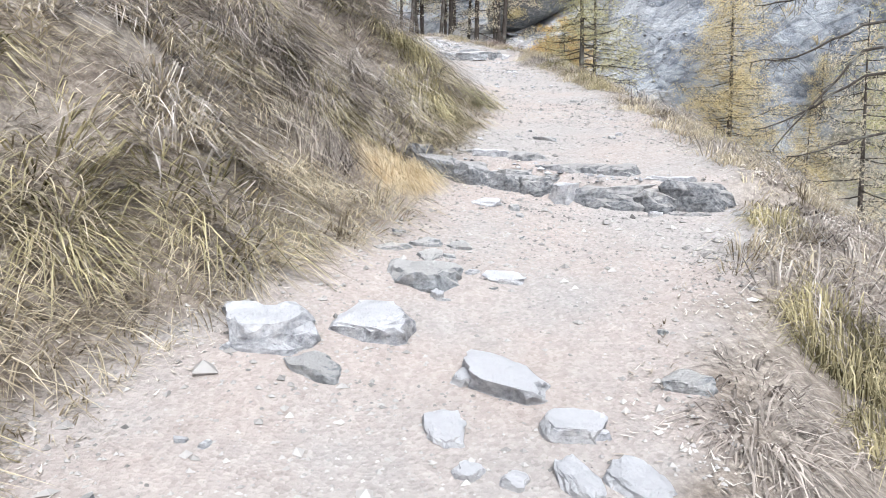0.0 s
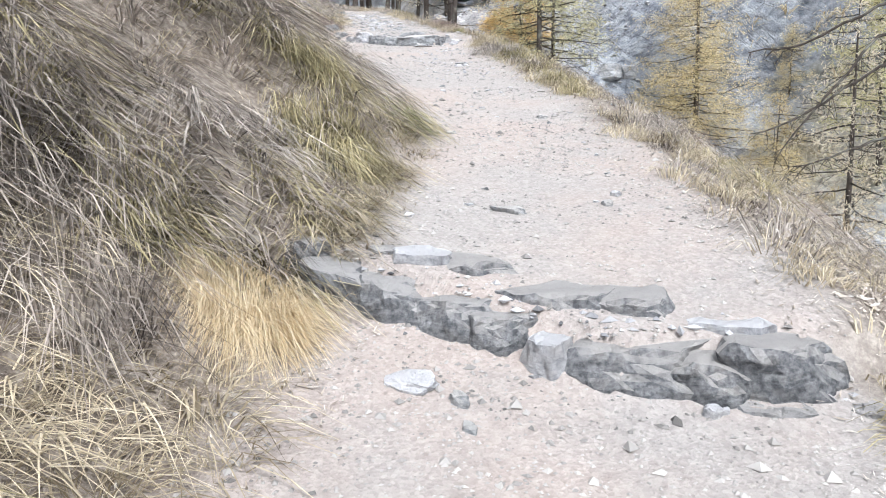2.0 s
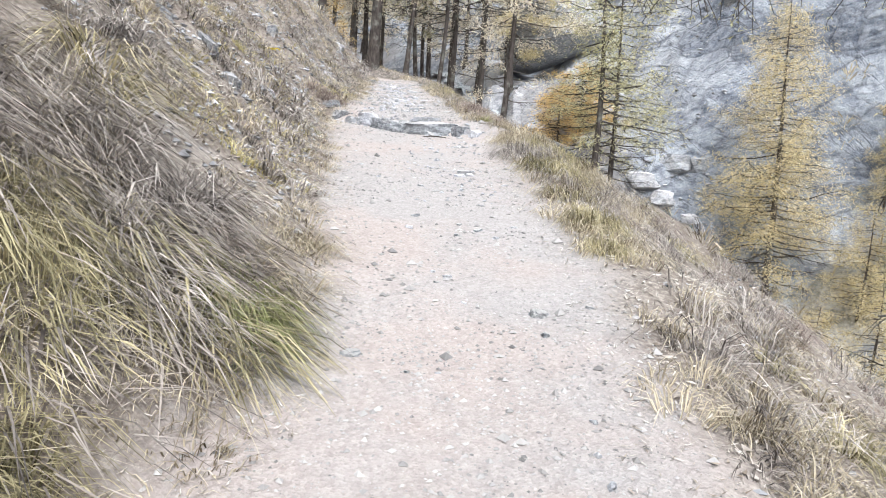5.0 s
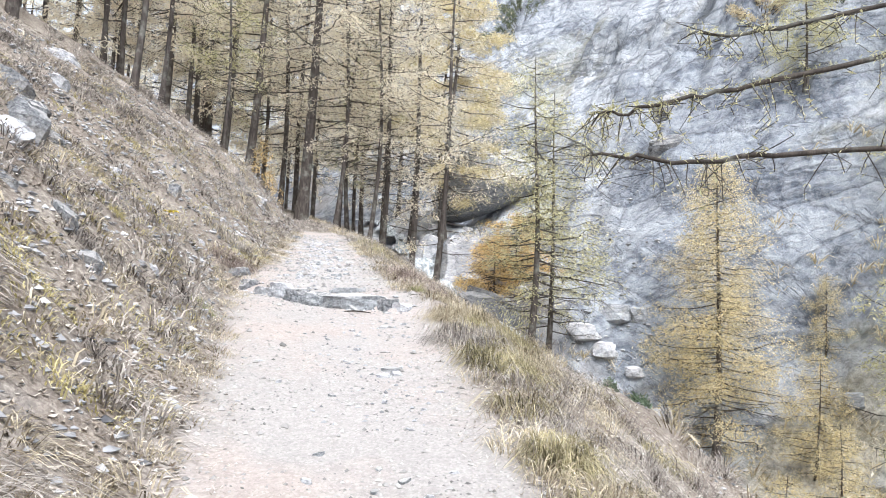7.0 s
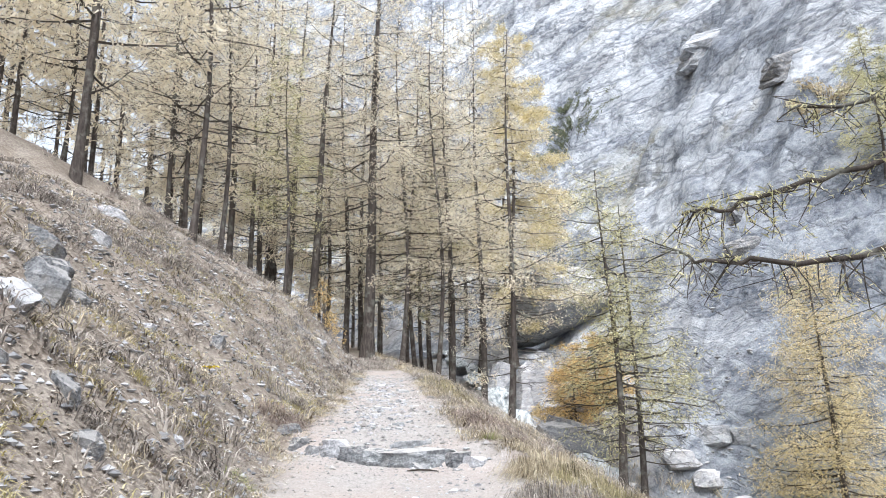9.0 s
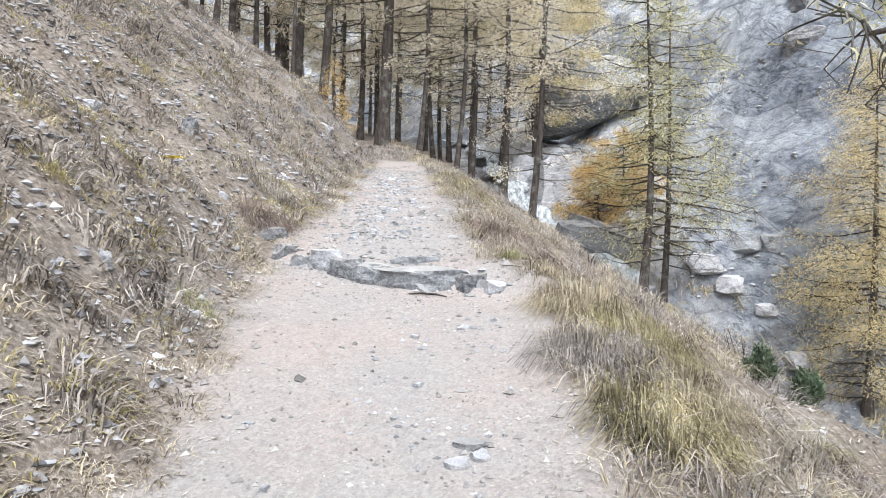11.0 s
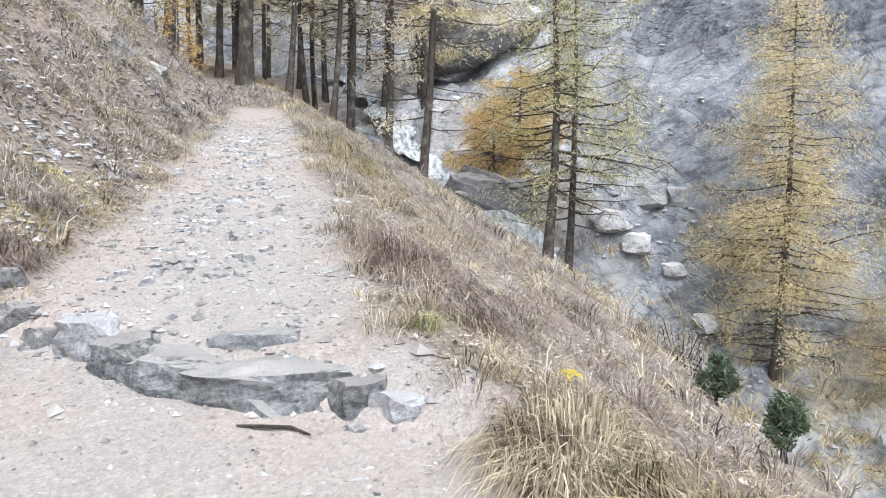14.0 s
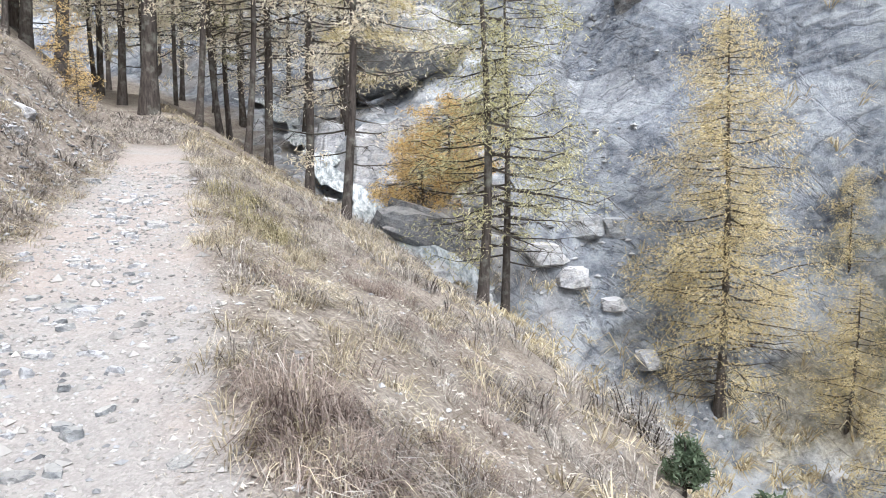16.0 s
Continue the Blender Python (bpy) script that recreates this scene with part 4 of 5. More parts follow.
def meadow(name, material, label, count, y_range, off_range, clump, long, wide, droop, seed, side, lean=(0.2, 1.1), keep=None, spread=0.14, pull=0.7):
    """Clumps of blades scattered along one side of the path; side is -1 for the bank and 1 for the outer slope."""
    rng = np.random.default_rng(seed)
    y = rng.uniform(*y_range, count)
    off = off_range[0] + (off_range[1] - off_range[0]) * rng.uniform(0, 1, count) ** 1.15
    edge = np.interp(y, LEFT_Y, LEFT_X) if side < 0 else np.interp(y, RIGHT_Y, RIGHT_X)
    x = edge + side * off
    open_spot = np.hypot(x + 0.36, y - 5.1) > 0.36
    x, y, off = x[open_spot], y[open_spot], off[open_spot]
    if keep is not None:
        pick = keep(x, y, off)
        x, y, off = x[pick], y[pick], off[pick]
    n = len(x)
    per = rng.integers(int(clump * 0.6), int(clump * 1.4) + 1, n)
    size = rng.uniform(0.7, 1.25, n)
    x, y, size = np.repeat(x, per), np.repeat(y, per), np.repeat(size, per)
    m = len(x)
    a = rng.uniform(0, 2 * math.pi, m)
    r = spread * size * np.sqrt(rng.uniform(0, 1, m))
    down = np.repeat(rng.normal(-0.35, 0.7, n), per) + rng.normal(0, 0.25, m)
    ox, oy = np.cos(a) + pull * np.cos(down), np.sin(a) + pull * np.sin(down)
    length = size * rng.uniform(long[0], long[1], m)
    return blades(name, x + np.cos(a) * r, y + np.sin(a) * r, length, np.arctan2(oy, ox), wide * rng.uniform(0.6, 1.3, m), droop, rng, material, label, lean[0] + (lean[1] - lean[0]) * (0.55 * r / (spread * size) + 0.45 * rng.uniform(0, 1, m)))


patchy = lambda seed, cut, scale=0.8: (lambda x, y, off: fbm(x * scale, y * scale, seed, 3) > cut)
meadow("tall_grass", GREY_GRASS, "long withered grey-brown grass hanging over the steep bank", 180, (2.6, 10.5), (0.5, 4.2), 120, (0.22, 0.55), 0.009, 0.35, 1, -1, spread=0.2, lean=(0.5, 1.5), keep=patchy(3, -0.25))
meadow("tall_grass", OLIVE_GRASS, "long drooping olive and straw grass at the foot of the bank", 100, (0.3, 9.6), (0.2, 1.4), 140, (0.25, 0.55), 0.009, 0.4, 2, -1, spread=0.18, lean=(0.5, 1.5), keep=patchy(5, -0.1))
meadow("tall_grass", DARK_GRASS, "dark matted withered grass on the steep bank", 150, (4.8, 8.8), (0.35, 3.6), 130, (0.22, 0.5), 0.009, 0.35, 21, -1, spread=0.2, lean=(0.5, 1.5))
meadow("verge_grass", DARK_GRASS, "dull dark brown grass at the trail's outer edge", 110, (0.8, 9), (0.1, 1.6), 90, (0.1, 0.22), 0.007, 0.35, 22, 1, lean=(0.5, 1.45))
meadow("dry_grass", DARK_GRASS, "dark withered tufts on the stony bank", 240, (9.8, 26), (0.2, 5), 50, (0.1, 0.28), 0.009, 0.3, 23, -1)
meadow("dry_grass", MOSSY, "yellow mossy grass patches on the stony bank", 420, (10, 21), (0.15, 3), 36, (0.05, 0.16), 0.009, 0.2, 24, -1, keep=patchy(31, 0.1, 1.1))
meadow("tall_grass", STRAW, "tangled straw-coloured dry grass on the bank", 260, (0.2, 10), (0.0, 2.8), 60, (0.18, 0.4), 0.0065, 0.3, 3, -1, lean=(0.5, 1.5))
meadow("tall_grass", STRAW, "matted straw grass at the foot of the bank", 110, (2.6, 6.2), (0.05, 1.8), 70, (0.18, 0.36), 0.006, 0.35, 51, -1, lean=(0.7, 1.5))
meadow("dry_grass", STRAW, "short bleached grass fringing the trail's inner edge", 330, (0.6, 24), (-0.06, 0.35), 34, (0.05, 0.16), 0.005, 0.2, 4, -1, spread=0.09)
meadow("dry_grass", GREY_GRASS, "thin grey-brown grass on the stony bank", 760, (9.8, 27), (0.15, 6), 40, (0.12, 0.34), 0.012, 0.25, 5, -1, keep=patchy(8, -0.3))
meadow("dry_grass", STRAW, "thin straw grass on the stony bank", 400, (9.8, 27), (0.1, 5), 32, (0.10, 0.28), 0.012, 0.25, 6, -1, keep=patchy(9, -0.2))
meadow("dry_grass", OLIVE_GRASS, "yellow-green grass patches on the stony bank", 90, (10, 22), (0.2, 2.5), 40, (0.08, 0.2), 0.006, 0.25, 7, -1, keep=patchy(10, 0.15))
meadow("dry_grass", GREY_GRASS, "withered grass under the larches of the wood", 320, (24, 46), (0, 11), 24, (0.15, 0.4), 0.018, 0.25, 8, -1)
meadow("verge_grass", STRAW, "straw grass along the trail's outer edge", 360, (3.4, 26), (-0.05, 1.4), 50, (0.12, 0.32), 0.0055, 0.3, 9, 1, spread=0.1)
meadow("verge_grass", GREY_GRASS, "withered grey grass on the outer slope", 640, (3.2, 26), (0.1, 3.4), 56, (0.16, 0.42), 0.0065, 0.35, 10, 1, keep=patchy(12, -0.3))
meadow("verge_grass", RED_GRASS, "reddish-brown tussocks on the outer slope", 130, (4, 24), (0.25, 3), 110, (0.2, 0.42), 0.0055, 0.35, 11, 1, keep=patchy(13, 0.1))
meadow("verge_grass", OLIVE_GRASS, "olive green tussocks beside the trail's outer edge", 50, (1.5, 14), (0.15, 1.8), 100, (0.2, 0.38), 0.008, 0.4, 12, 1, keep=patchy(14, 0.0))
meadow("slope_grass", STRAW, "dry grass on the slope down to the stream", 420, (5, 32), (2.2, 9), 34, (0.18, 0.45), 0.014, 0.3, 13, 1)
meadow("slope_grass", GREY_GRASS, "grey brushy growth on the slope down to the stream", 300, (8, 32), (2.5, 8), 34, (0.2, 0.55), 0.012, 0.1, 14, 1, lean=(0.1, 0.6), pull=0.2)
meadow("slope_grass", BRUSH, "ochre brush on the lower slope beside the stream", 330, (14, 30), (5.5, 13), 30, (0.25, 0.7), 0.025, 0.3, 41, 1)
meadow("slope_grass", BRUSH, "pale ochre brush among boulders of the far bank", 700, (8, 30), (8, 22), 20, (0.3, 0.9), 0.035, 0.3, 15, 1)


meadow("slope_grass", STRAW, "withered grass around the trail's far bend", 260, (24, 38), (0, 5), 26, (0.15, 0.4), 0.016, 0.3, 16, 1)
meadow("dry_grass", GREY_GRASS, "withered grass across the trail's far end", 120, (27.6, 34), (-1.6, 0), 24, (0.15, 0.4), 0.016, 0.3, 17, -1)


def tussock(x, y, count, radius, long, material, seed, label, droop=0.4, lean=(0.1, 1.1), wide=0.006, name="grass_tuft"):
    """One tuft of grass that stands apart from the rest."""
    rng = np.random.default_rng(seed)
    a = rng.uniform(0, 2 * math.pi, count)
    r = radius * np.sqrt(rng.uniform(0, 1, count))
    ob = blades(name, x + np.cos(a) * r, y + np.sin(a) * r, long * rng.uniform(0.6, 1.15, count), a + rng.normal(0, 0.5, count), wide * rng.uniform(0.6, 1.3, count), droop, rng, material, label, rng.uniform(*lean, count))
    return tagged(ob, group="single tufts of grass beside the trail")


tussock(-0.36, 5.12, 4200, 0.19, 0.36, GOLD_GRASS, 1, "rounded golden fine-leaved grass tuft at the trail's edge", 0.5, (0.0, 1.5), 0.003)
tussock(-0.85, 4.75, 700, 0.28, 0.4, DARK_GRASS, 41, "dark withered tussock behind the golden tuft", 0.5)
tussock(-0.8, 5.35, 700, 0.26, 0.38, OLIVE_GRASS, 42, "dark olive tussock behind the golden tuft", 0.5)
tussock(-1.1, 5.1, 700, 0.28, 0.42, DARK_GRASS, 43, "dark withered tussock behind the golden tuft", 0.5)
tussock(0.2, 8.2, 700, 0.16, 0.44, GREEN_GRASS, 2, "fresh green grass tuft at the foot of the bank", 0.5)
tussock(-0.15, 6.8, 900, 0.3, 0.42, OLIVE_GRASS, 3, "big drooping olive grass tussock on the bank", 0.6)
tussock(-0.3, 7.5, 900, 0.3, 0.4, OLIVE_GRASS, 4, "big drooping olive grass tussock on the bank", 0.6)
tussock(2.15, 10.6, 600, 0.16, 0.36, OLIVE_GRASS, 5, "olive grass tussock on the trail's outer edge", 0.45)
tussock(2.1, 9.9, 300, 0.13, 0.24, OLIVE_GRASS, 6, "dull olive grass tussock on the trail's outer edge", 0.45)
tussock(1.42, 16.6, 800, 0.28, 0.36, RED_GRASS, 7, "dense reddish-brown tussock on the trail's outer edge", 0.4)
tussock(1.55, 16.1, 900, 0.28, 0.36, RED_GRASS, 8, "dense reddish-brown tussock on the trail's outer edge", 0.45)
tussock(1.75, 15.8, 500, 0.24, 0.34, RED_GRASS, 9, "dense reddish-brown tussock on the trail's outer edge", 0.45)
tussock(1.48, 15.25, 120, 0.07, 0.14, GREEN_GRASS, 10, "small fresh green tuft among dry grass", 0.3)
tussock(1.05, 20.9, 500, 0.3, 0.42, OLIVE_GRASS, 11, "olive grass tussock on the trail's outer edge", 0.45, wide=0.008)
tussock(0.75, 21.9, 400, 0.3, 0.4, OLIVE_GRASS, 12, "olive grass tussock on the trail's outer edge", 0.45, wide=0.008)
tussock(-0.85, 16.0, 700, 0.22, 0.32, RED_GRASS, 13, "brown drooping tussock above the rock step", 0.5)
tussock(-1.1, 16.9, 600, 0.3, 0.34, GREY_GRASS, 14, "withered grey tussock on the bank", 0.4)
tussock(2.45, 15.6, 500, 0.2, 0.32, OLIVE_GRASS, 15, "olive grass tussock on the outer slope", 0.45)
tussock(1.9, 13.3, 900, 0.3, 0.42, GREY_GRASS, 16, "long grey-brown tussock hanging over the outer slope", 0.6)
tussock(1.95, 14.3, 1100, 0.3, 0.42, STRAW, 31, "long straw-coloured tussock hanging over the outer slope", 0.6)
tussock(2.3, 13.9, 1100, 0.32, 0.45, OLIVE_GRASS, 32, "long olive tussock hanging over the outer slope", 0.6)
tussock(2.35, 13.1, 900, 0.3, 0.42, STRAW, 33, "long straw-coloured tussock hanging over the outer slope", 0.6)
tussock(2.1, 12.5, 900, 0.3, 0.42, OLIVE_GRASS, 17, "long olive-brown tussock hanging over the outer slope", 0.6)
tussock(1.75, 4.25, 300, 0.12, 0.22, OLIVE_GRASS, 18, "dull olive grass tussock on the trail's outer edge", 0.4)
tussock(1.55, 3.05, 900, 0.25, 0.36, OLIVE_GRASS, 19, "dark olive tussock at the trail's outer edge", 0.5)
tussock(1.45, 2.5, 500, 0.2, 0.28, OLIVE_GRASS, 20, "olive grass tussock at the trail's outer edge", 0.5)
tussock(-0.62, 13.75, 200, 0.12, 0.12, GREEN_GRASS, 21, "small green tuft beside a white stone", 0.2)


# ---- dead leaves, straw and gravel ----
def flakes(name, count, seed, place, size, material, label, thick=0.4):
    rng = np.random.default_rng(seed)
    x, y = place(rng, count)
    n = len(x)
    s = size * rng.uniform(0.4, 1.4, n)
    a = rng.uniform(0, 2 * math.pi, n)
    z = height_of(x, y) + 0.006
    tilt = rng.normal(0, 0.5, (n, 2))
    corners = []
    for u, v in ((-1, 0), (0, -thick), (1, 0), (0, thick)):
        dx, dy = (np.cos(a) * u - np.sin(a) * v) * s, (np.sin(a) * u + np.cos(a) * v) * s
        corners.append(np.stack([x + dx, y + dy, z + np.abs(dx * tilt[:, 0] + dy * tilt[:, 1])], -1))
    mesh = quick_mesh(name, np.stack(corners, 1).reshape(-1, 3), np.arange(4 * n).reshape(n, 4))
    mesh.materials.append(material)
    tagged(new(name, mesh), label, "litter", kind="stuff")


def beside(low, high, y0, y1, side):
    def place(rng, count):
        y = rng.uniform(y0, y1, count)
        edge = np.interp(y, LEFT_Y, LEFT_X) if side < 0 else np.interp(y, RIGHT_Y, RIGHT_X)
        return edge + side * rng.uniform(low, high, count), y
    return place


flakes("leaf_litter", 30000, 1, beside(0, 5.5, 9.5, 25, -1), 0.026, LEAF_LITTER, "fallen leaves and dead stalks strewn over the bank")
flakes("leaf_litter", 16000, 2, beside(0, 3.5, 3.5, 24, 1), 0.025, LEAF_LITTER, "fallen leaves and dead stalks on the outer slope")
flakes("leaf_litter", 9000, 3, beside(-0.25, 0.5, 0.5, 24, -1), 0.02, LEAF_LITTER, "bits of straw along the trail's inner edge", 0.15)
flakes("leaf_litter", 6000, 4, beside(-0.3, 0.3, 1, 24, 1), 0.02, LEAF_LITTER, "bits of straw along the trail's outer edge", 0.15)


def gravel(count, seed, y0, y1, size, material, label):
    """Thousands of small angular stones on the path, joined."""
    rng = np.random.default_rng(seed)
    y = rng.uniform(y0, y1, count)
    l, r = np.interp(y, LEFT_Y, LEFT_X), np.interp(y, RIGHT_Y, RIGHT_X)
    x = l + (r - l) * rng.uniform(-0.04, 1.04, count)
    pick = fbm(x * 1.5, y * 1.5, 81, 3) > rng.uniform(-1.2, 0.6, count)
    x, y = x[pick], y[pick]
    n = len(x)
    s = size * rng.lognormal(-0.2, 0.5, n)
    a = rng.uniform(0, 2 * math.pi, n)
    z = height_of(x, y)
    base = np.array([(1, 0, 0), (0, 0.8, 0.1), (-0.9, 0.1, 0), (0.1, -0.7, 0.05), (0.1, 0.1, 0.55), (0, 0, -0.4)])
    base = base[None] * (1 + rng.normal(0, 0.22, (n, 6, 3)))
    bx = base[:, :, 0] * np.cos(a)[:, None] - base[:, :, 1] * np.sin(a)[:, None]
    by = base[:, :, 0] * np.sin(a)[:, None] + base[:, :, 1] * np.cos(a)[:, None]
    v = np.stack([x[:, None] + bx * s[:, None], y[:, None] + by * s[:, None], z[:, None] + base[:, :, 2] * s[:, None]], -1).reshape(-1, 3)
    f = np.array([(0, 1, 4), (1, 2, 4), (2, 3, 4), (3, 0, 4), (1, 0, 5), (2, 1, 5), (3, 2, 5), (0, 3, 5)])
    mesh = quick_mesh("gravel", v, (np.arange(n)[:, None, None] * 6 + f).reshape(-1, 3))
    mesh.materials.append(material)
    tagged(new("gravel", mesh), label, "gravel", kind="stuff")


GRIT = blade_material("grey_gravel_stones", (0.10, 0.095, 0.092), (0.33, 0.31, 0.295), (0.47, 0.45, 0.43), 0.0)
gravel(20000, 1, 1.2, 9, 0.008, GRIT, "fine pale gravel strewn over the trail")
gravel(16000, 2, 9, 24, 0.010, GRIT, "fine pale gravel strewn over the trail")
gravel(2200, 4, 14.8, 23, 0.02, GRIT, "flat slate chips strewn over the trail")
gravel(2600, 3, 1.2, 24, 0.016, GRIT, "coarse pale gravel strewn over the trail")


def rubble(count, seed, place, size, material, label):
    """Small broken stones on a slope, joined."""
    rng = np.random.default_rng(seed)
    x, y = place(rng, count)
    s = size * np.minimum(rng.lognormal(-0.2, 0.6, count), 1.7)
    base = np.array([(1, 0, 0), (0, 0.8, 0.1), (-0.9, 0.1, 0), (0.1, -0.7, 0.05), (0.1, 0.1, 0.5), (0, 0, -0.5)])[None] * (1 + rng.normal(0, 0.25, (count, 6, 3)))
    a = rng.uniform(0, 6.283, count)[:, None]
    bx, by = base[:, :, 0] * np.cos(a) - base[:, :, 1] * np.sin(a), base[:, :, 0] * np.sin(a) + base[:, :, 1] * np.cos(a)
    v = np.stack([x[:, None] + bx * s[:, None], y[:, None] + by * s[:, None], height_of(x, y)[:, None] + base[:, :, 2] * s[:, None]], -1).reshape(-1, 3)
    f = np.array([(0, 1, 4), (1, 2, 4), (2, 3, 4), (3, 0, 4), (1, 0, 5), (2, 1, 5), (3, 2, 5), (0, 3, 5)])
    mesh = quick_mesh("rubble", v, (np.arange(count)[:, None, None] * 6 + f).reshape(-1, 3))
    mesh.materials.append(material)
    tagged(new("rubble", mesh), label, "stones", kind="stuff")


SCREE = blade_material("grey_scree_stones", (0.05, 0.05, 0.055), (0.26, 0.26, 0.27), (0.56, 0.56, 0.575), 0.0)
rubble(10000, 1, beside(0.1, 5, 9.5, 25, -1), 0.032, SCREE, "small broken grey stones strewn over the dry bank")
rubble(1500, 2, beside(0.1, 4, 4, 25, 1), 0.022, SCREE, "small broken grey stones on the outer slope")


def along_step(x0, y0, x1, y1, wide):
    def place(rng, count):
        u = rng.uniform(0, 1, count)
        return x0 + (x1 - x0) * u + rng.normal(0, wide, count), y0 + (y1 - y0) * u + rng.normal(0, wide, count)
    return place


rubble(130, 7, along_step(-0.1, 5.45, 1.6, 4.5, 0.08), 0.02, SCREE, "broken schist chips wedged along the rock step")
rubble(130, 8, along_step(-0.65, 15.6, 1.4, 14.65, 0.07), 0.024, SCREE, "broken schist chips wedged along the upper rock step")
rubble(900, 5, beside(-1.15, -0.35, 11, 24, 1), 0.016, SCREE, "band of thin slate chips along the trail")
rubble(2200, 3, beside(5, 13, 16, 40, 1), 0.07, SCREE, "pale rubble along the stream bed")


# dark blocks that jut from the rock face
for x, y, size, turn, tip, label in [
    (12.6, 35.2, (2.4, 1.6, 1.5), 20, (8, 16), "dark jutting block of layered rock on the cliff"),
    (11.6, 33.6, (1.6, 1.0, 1.0), -10, (6, 14), "dark layered block low on the cliff"),
    (15.6, 36.6, (2.8, 1.6, 1.2), 15, (8, 18), "dark jutting block of layered rock on the cliff"),
    (17.5, 49.0, (6.5, 2.5, 2.2), 25, (10, 20), "long shaded slab high on the cliff"),
]:
    ob = new("cliff_block", ledge_mesh(size, int(x * 31), STEP_ROCK if size[0] < 5 else CLIFF_ROCK))
    ob.matrix_basis = pose(x, y, height(x, y) + size[2] * 0.12, tip[0], -tip[1], turn)
    tagged(ob, label, "rock", "dark blocks in the rock face")


# ---- small plants ----
def shrub(x, y, wide, tall, count, size, material, seed, label):
    """A low spreading bush: thin stems that fan out from the root, with tufts of small leaves along them."""
    rng = np.random.default_rng(seed)
    bush = new("shrub")
    verts, faces, pts, ways = [], [], [], []
    ground = height(x, y)
    for k in range(count):
        w, r = rng.uniform(0, 2 * math.pi), wide * math.sqrt(rng.uniform(0, 1))
        foot = Vector((math.cos(w) * r * 0.5, math.sin(w) * r * 0.5, 0))
        foot.z = height(x + foot.x, y + foot.y) - ground - 0.05
        tip = foot + Vector((math.cos(w) * r * 0.6, math.sin(w) * r * 0.6, tall * rng.uniform(0.5, 1.1) * (1.1 - 0.6 * r / wide)))
        bend = foot.lerp(tip, 0.5) + Vector(rng.normal(0, 0.06 * tall, 3))
        tube(verts, faces, [foot, bend, tip], [0.012 + 0.01 * tall, 0.008 + 0.006 * tall, 0.004], 3)
        for q in range(60):
            u = rng.uniform(0.3, 1.05)
            pts.append((foot.lerp(bend, u * 2) if u < 0.5 else bend.lerp(tip, u * 2 - 1)) + Vector(rng.normal(0, 0.09 * tall, 3)))
            ways.append((tip - foot).normalized())
    tagged(part("stems", quick_mesh("stems", verts, faces), TWIG, bush), kind="stuff")
    tagged(part("leaves", needle_mesh("leaves", pts, ways, rng, size), material, bush), kind="stuff")
    bush.matrix_basis = pose(x, y, ground, 0, 0, 0)
    return tagged(bush, label, "shrub", "shrubs on the rock face")


DULL_GREEN = blade_material("dull_green_shrub_leaves", (0.06, 0.075, 0.045), (0.13, 0.15, 0.09), (0.27, 0.28, 0.18), 0.3)
GREY_TWIGS = blade_material("grey_bare_twigs", (0.10, 0.09, 0.085), (0.27, 0.25, 0.235), (0.5, 0.47, 0.44), 0.1)
shrub(17.2, 32.2, 0.9, 0.8, 34, 0.07, DULL_GREEN, 1, "dark green juniper bush clinging to the rock face")
shrub(9.6, 56.2, 3.2, 1.0, 60, 0.12, DULL_GREEN, 2, "patch of low green bushes on a cliff ledge")
shrub(-1.7, 87.7, 1.8, 6.0, 60, 0.3, DULL_GREEN, 3, "dark conifer high on the cliff")
shrub(11.8, 65.1, 1.5, 4.0, 50, 0.2, DULL_GREEN, 4, "dark conifer high on the cliff")
shrub(15.4, 34.0, 1.2, 0.8, 40, 0.08, BRUSH, 5, "ochre bush clinging to the rock face")
shrub(19.0, 38.0, 1.6, 1.0, 40, 0.09, BRUSH, 6, "ochre bush clinging to the rock face")
for k, (x, y) in enumerate([(6.2, 22.6), (6.9, 23.3), (6.4, 24.2), (7.2, 22.4), (5.8, 21.4), (7.4, 24.6)]):
    shrub(x, y, 0.55, 0.9, 26, 0.035, GREY_TWIGS, 20 + k, "leafless grey bush at the brink above the stream")


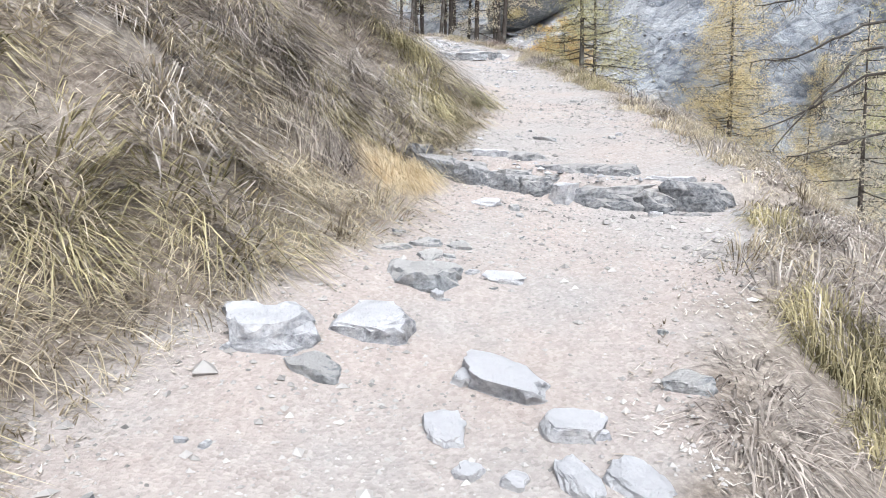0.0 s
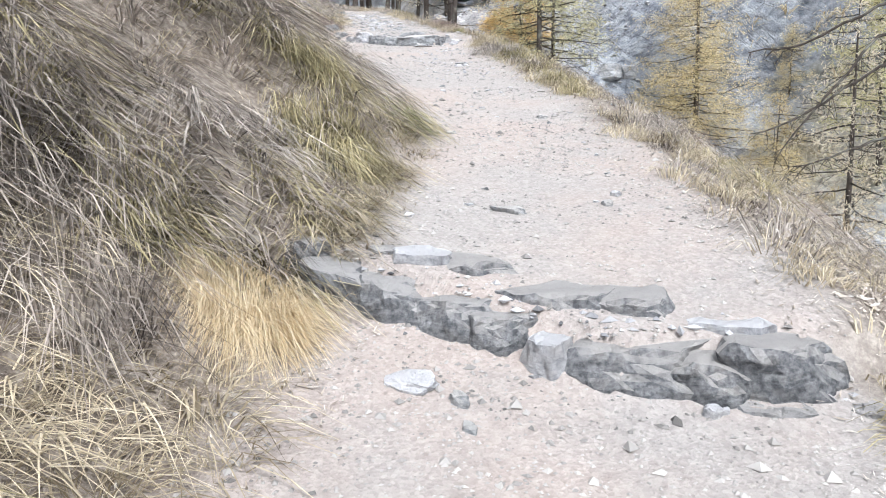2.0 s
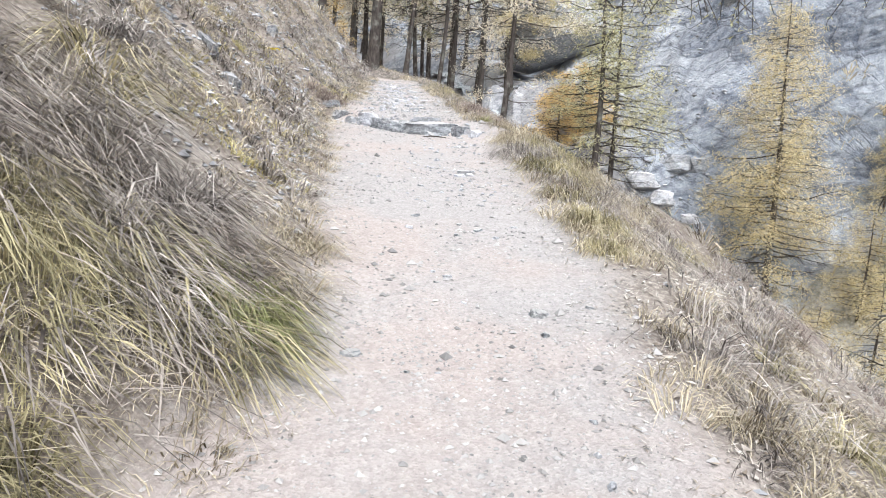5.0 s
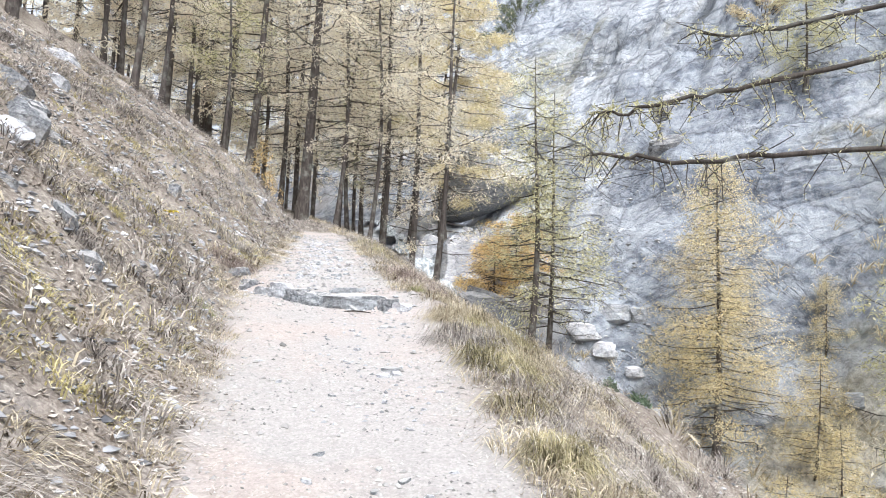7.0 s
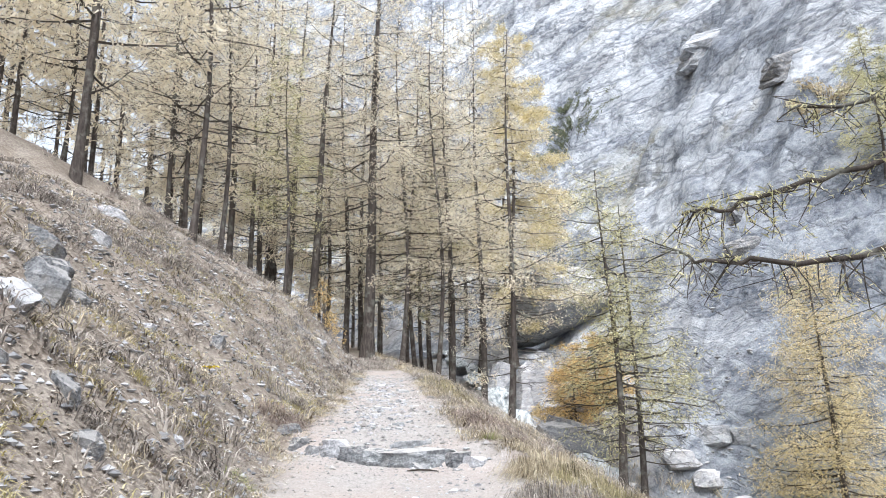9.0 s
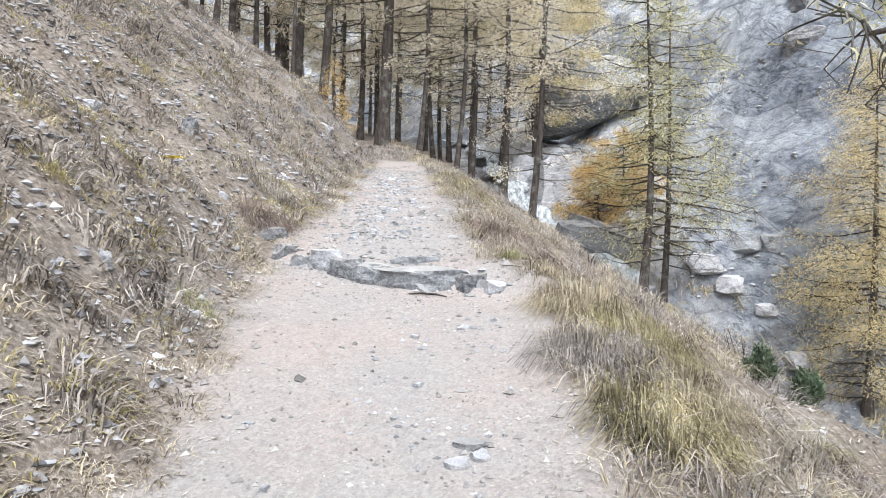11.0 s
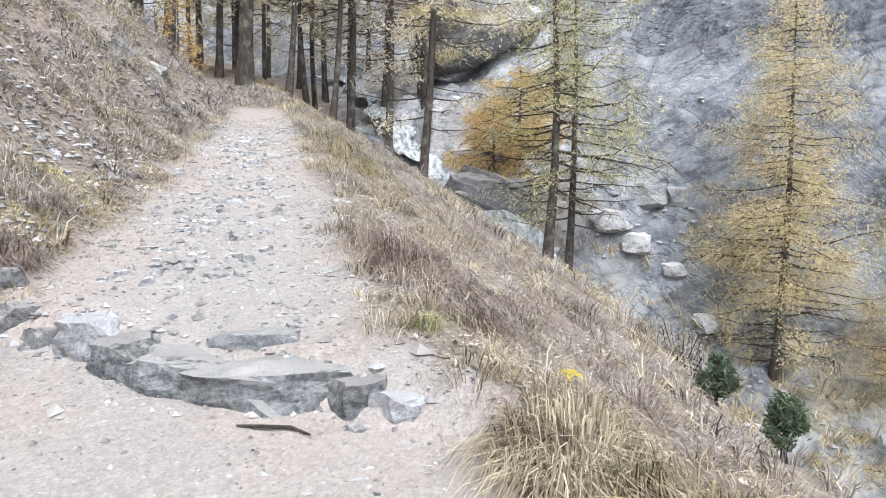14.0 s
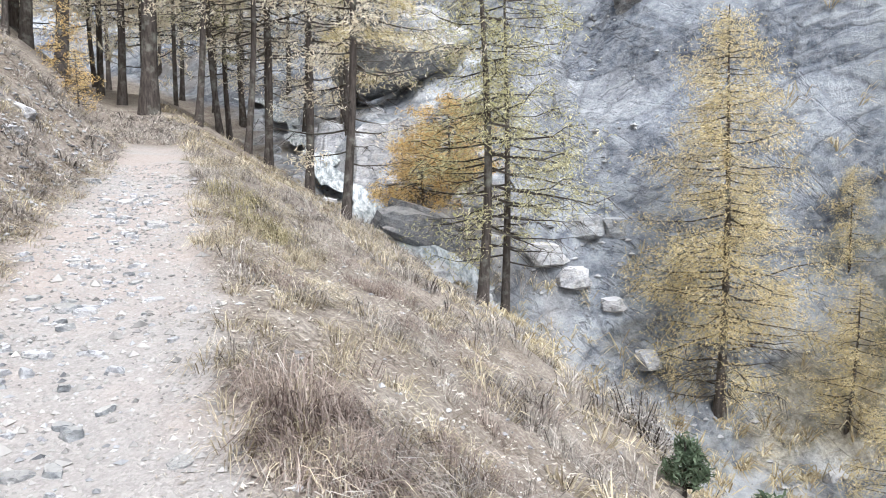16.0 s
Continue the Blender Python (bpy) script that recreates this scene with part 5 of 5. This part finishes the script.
def pine_bush(x, y, tall, seed):
    """A young pine: a stem with upright whorled shoots full of long needles."""
    rng = np.random.default_rng(seed)
    bush = new("pine_bush")
    verts, faces, pts, ways = [], [], [], []
    tube(verts, faces, [(0, 0, -0.1), (0.02, 0, tall * 0.5), (0, 0.02, tall)], [0.03, 0.02, 0.008], 6)
    part("stem", quick_mesh("stem", verts, faces, True), TWIG, bush)
    verts, faces = [], []
    for k in range(26):
        h = tall * rng.uniform(0.1, 0.9)
        w = rng.uniform(0, 2 * math.pi)
        far = (tall - h) * 0.30 + 0.07
        tip = Vector((math.cos(w) * far, math.sin(w) * far, h + far * 0.8))
        base = Vector((0, 0, h))
        tube(verts, faces, [base, base.lerp(tip, 0.5) - Vector((0, 0, 0.05)), tip], [0.012, 0.009, 0.006], 4)
        for q in range(70):
            pts.append(base.lerp(tip, rng.uniform(0.3, 1.05)) + Vector(rng.normal(0, 0.03, 3)))
            ways.append((tip - base).normalized() + Vector(rng.normal(0, 0.5, 3)))
    tagged(part("shoots", quick_mesh("shoots", verts, faces), TWIG, bush), kind="stuff")
    tagged(part("needles", needle_mesh("needles", pts, ways, rng, 0.045), PINE, bush), kind="stuff")
    bush.matrix_basis = pose(x, y, height(x, y), 0, 0, seed * 40)
    return tagged(bush, "small dark green young pine on the outer slope", "pine", "young pines below the trail")


pine_bush(5.3, 18.3, 0.62, 1)
pine_bush(5.1, 19.3, 0.55, 2)


def leafy_plant(x, y, seed):
    """A low plant with a few broad yellow leaves."""
    rng = np.random.default_rng(seed)
    plant = new("leafy_plant")
    for k in range(7):
        w, long = k * 0.9 + rng.normal(0, 0.2), rng.uniform(0.08, 0.14)
        bm = bmesh.new()
        rows = []
        for u, half in ((0, 0.004), (0.3, 0.022), (0.6, 0.03), (0.85, 0.018), (1, 0.002)):
            c = Vector((math.cos(w), math.sin(w), 0)) * long * u + Vector((0, 0, 0.05 + 0.09 * u - 0.08 * u * u))
            s = Vector((-math.sin(w), math.cos(w), 0)) * half
            rows.append([bm.verts.new(c - s + Vector((0, 0, half * 0.4))), bm.verts.new(c), bm.verts.new(c + s + Vector((0, 0, half * 0.4)))])
        for a, b in zip(rows, rows[1:]):
            bm.faces.new((a[0], a[1], b[1], b[0]))
            bm.faces.new((a[1], a[2], b[2], b[1]))
        part("leaf", bm, YELLOW_LEAF, plant)
    verts, faces = [], []
    tube(verts, faces, [(0, 0, -0.02), (0, 0, 0.06)], [0.006, 0.004], 5)
    part("stem", quick_mesh("stem", verts, faces), TWIG, plant)
    plant.matrix_basis = pose(x, y, height(x, y) + 0.02, 0, 0, 0) @ Matrix.Diagonal((0.9, 0.9, 0.9, 1))
    plant.scale = (0.9, 0.9, 0.9)
    return tagged(plant, "low plant with broad yellow autumn leaves in dry grass", "plant")


YELLOW_LEAF = blade_material("yellow_autumn_leaf", (0.55, 0.42, 0.05), (0.65, 0.52, 0.08), (0.75, 0.62, 0.15), 0.3)
leafy_plant(2.35, 15.8, 3)
leafy_plant(-1.45, 15.3, 8)
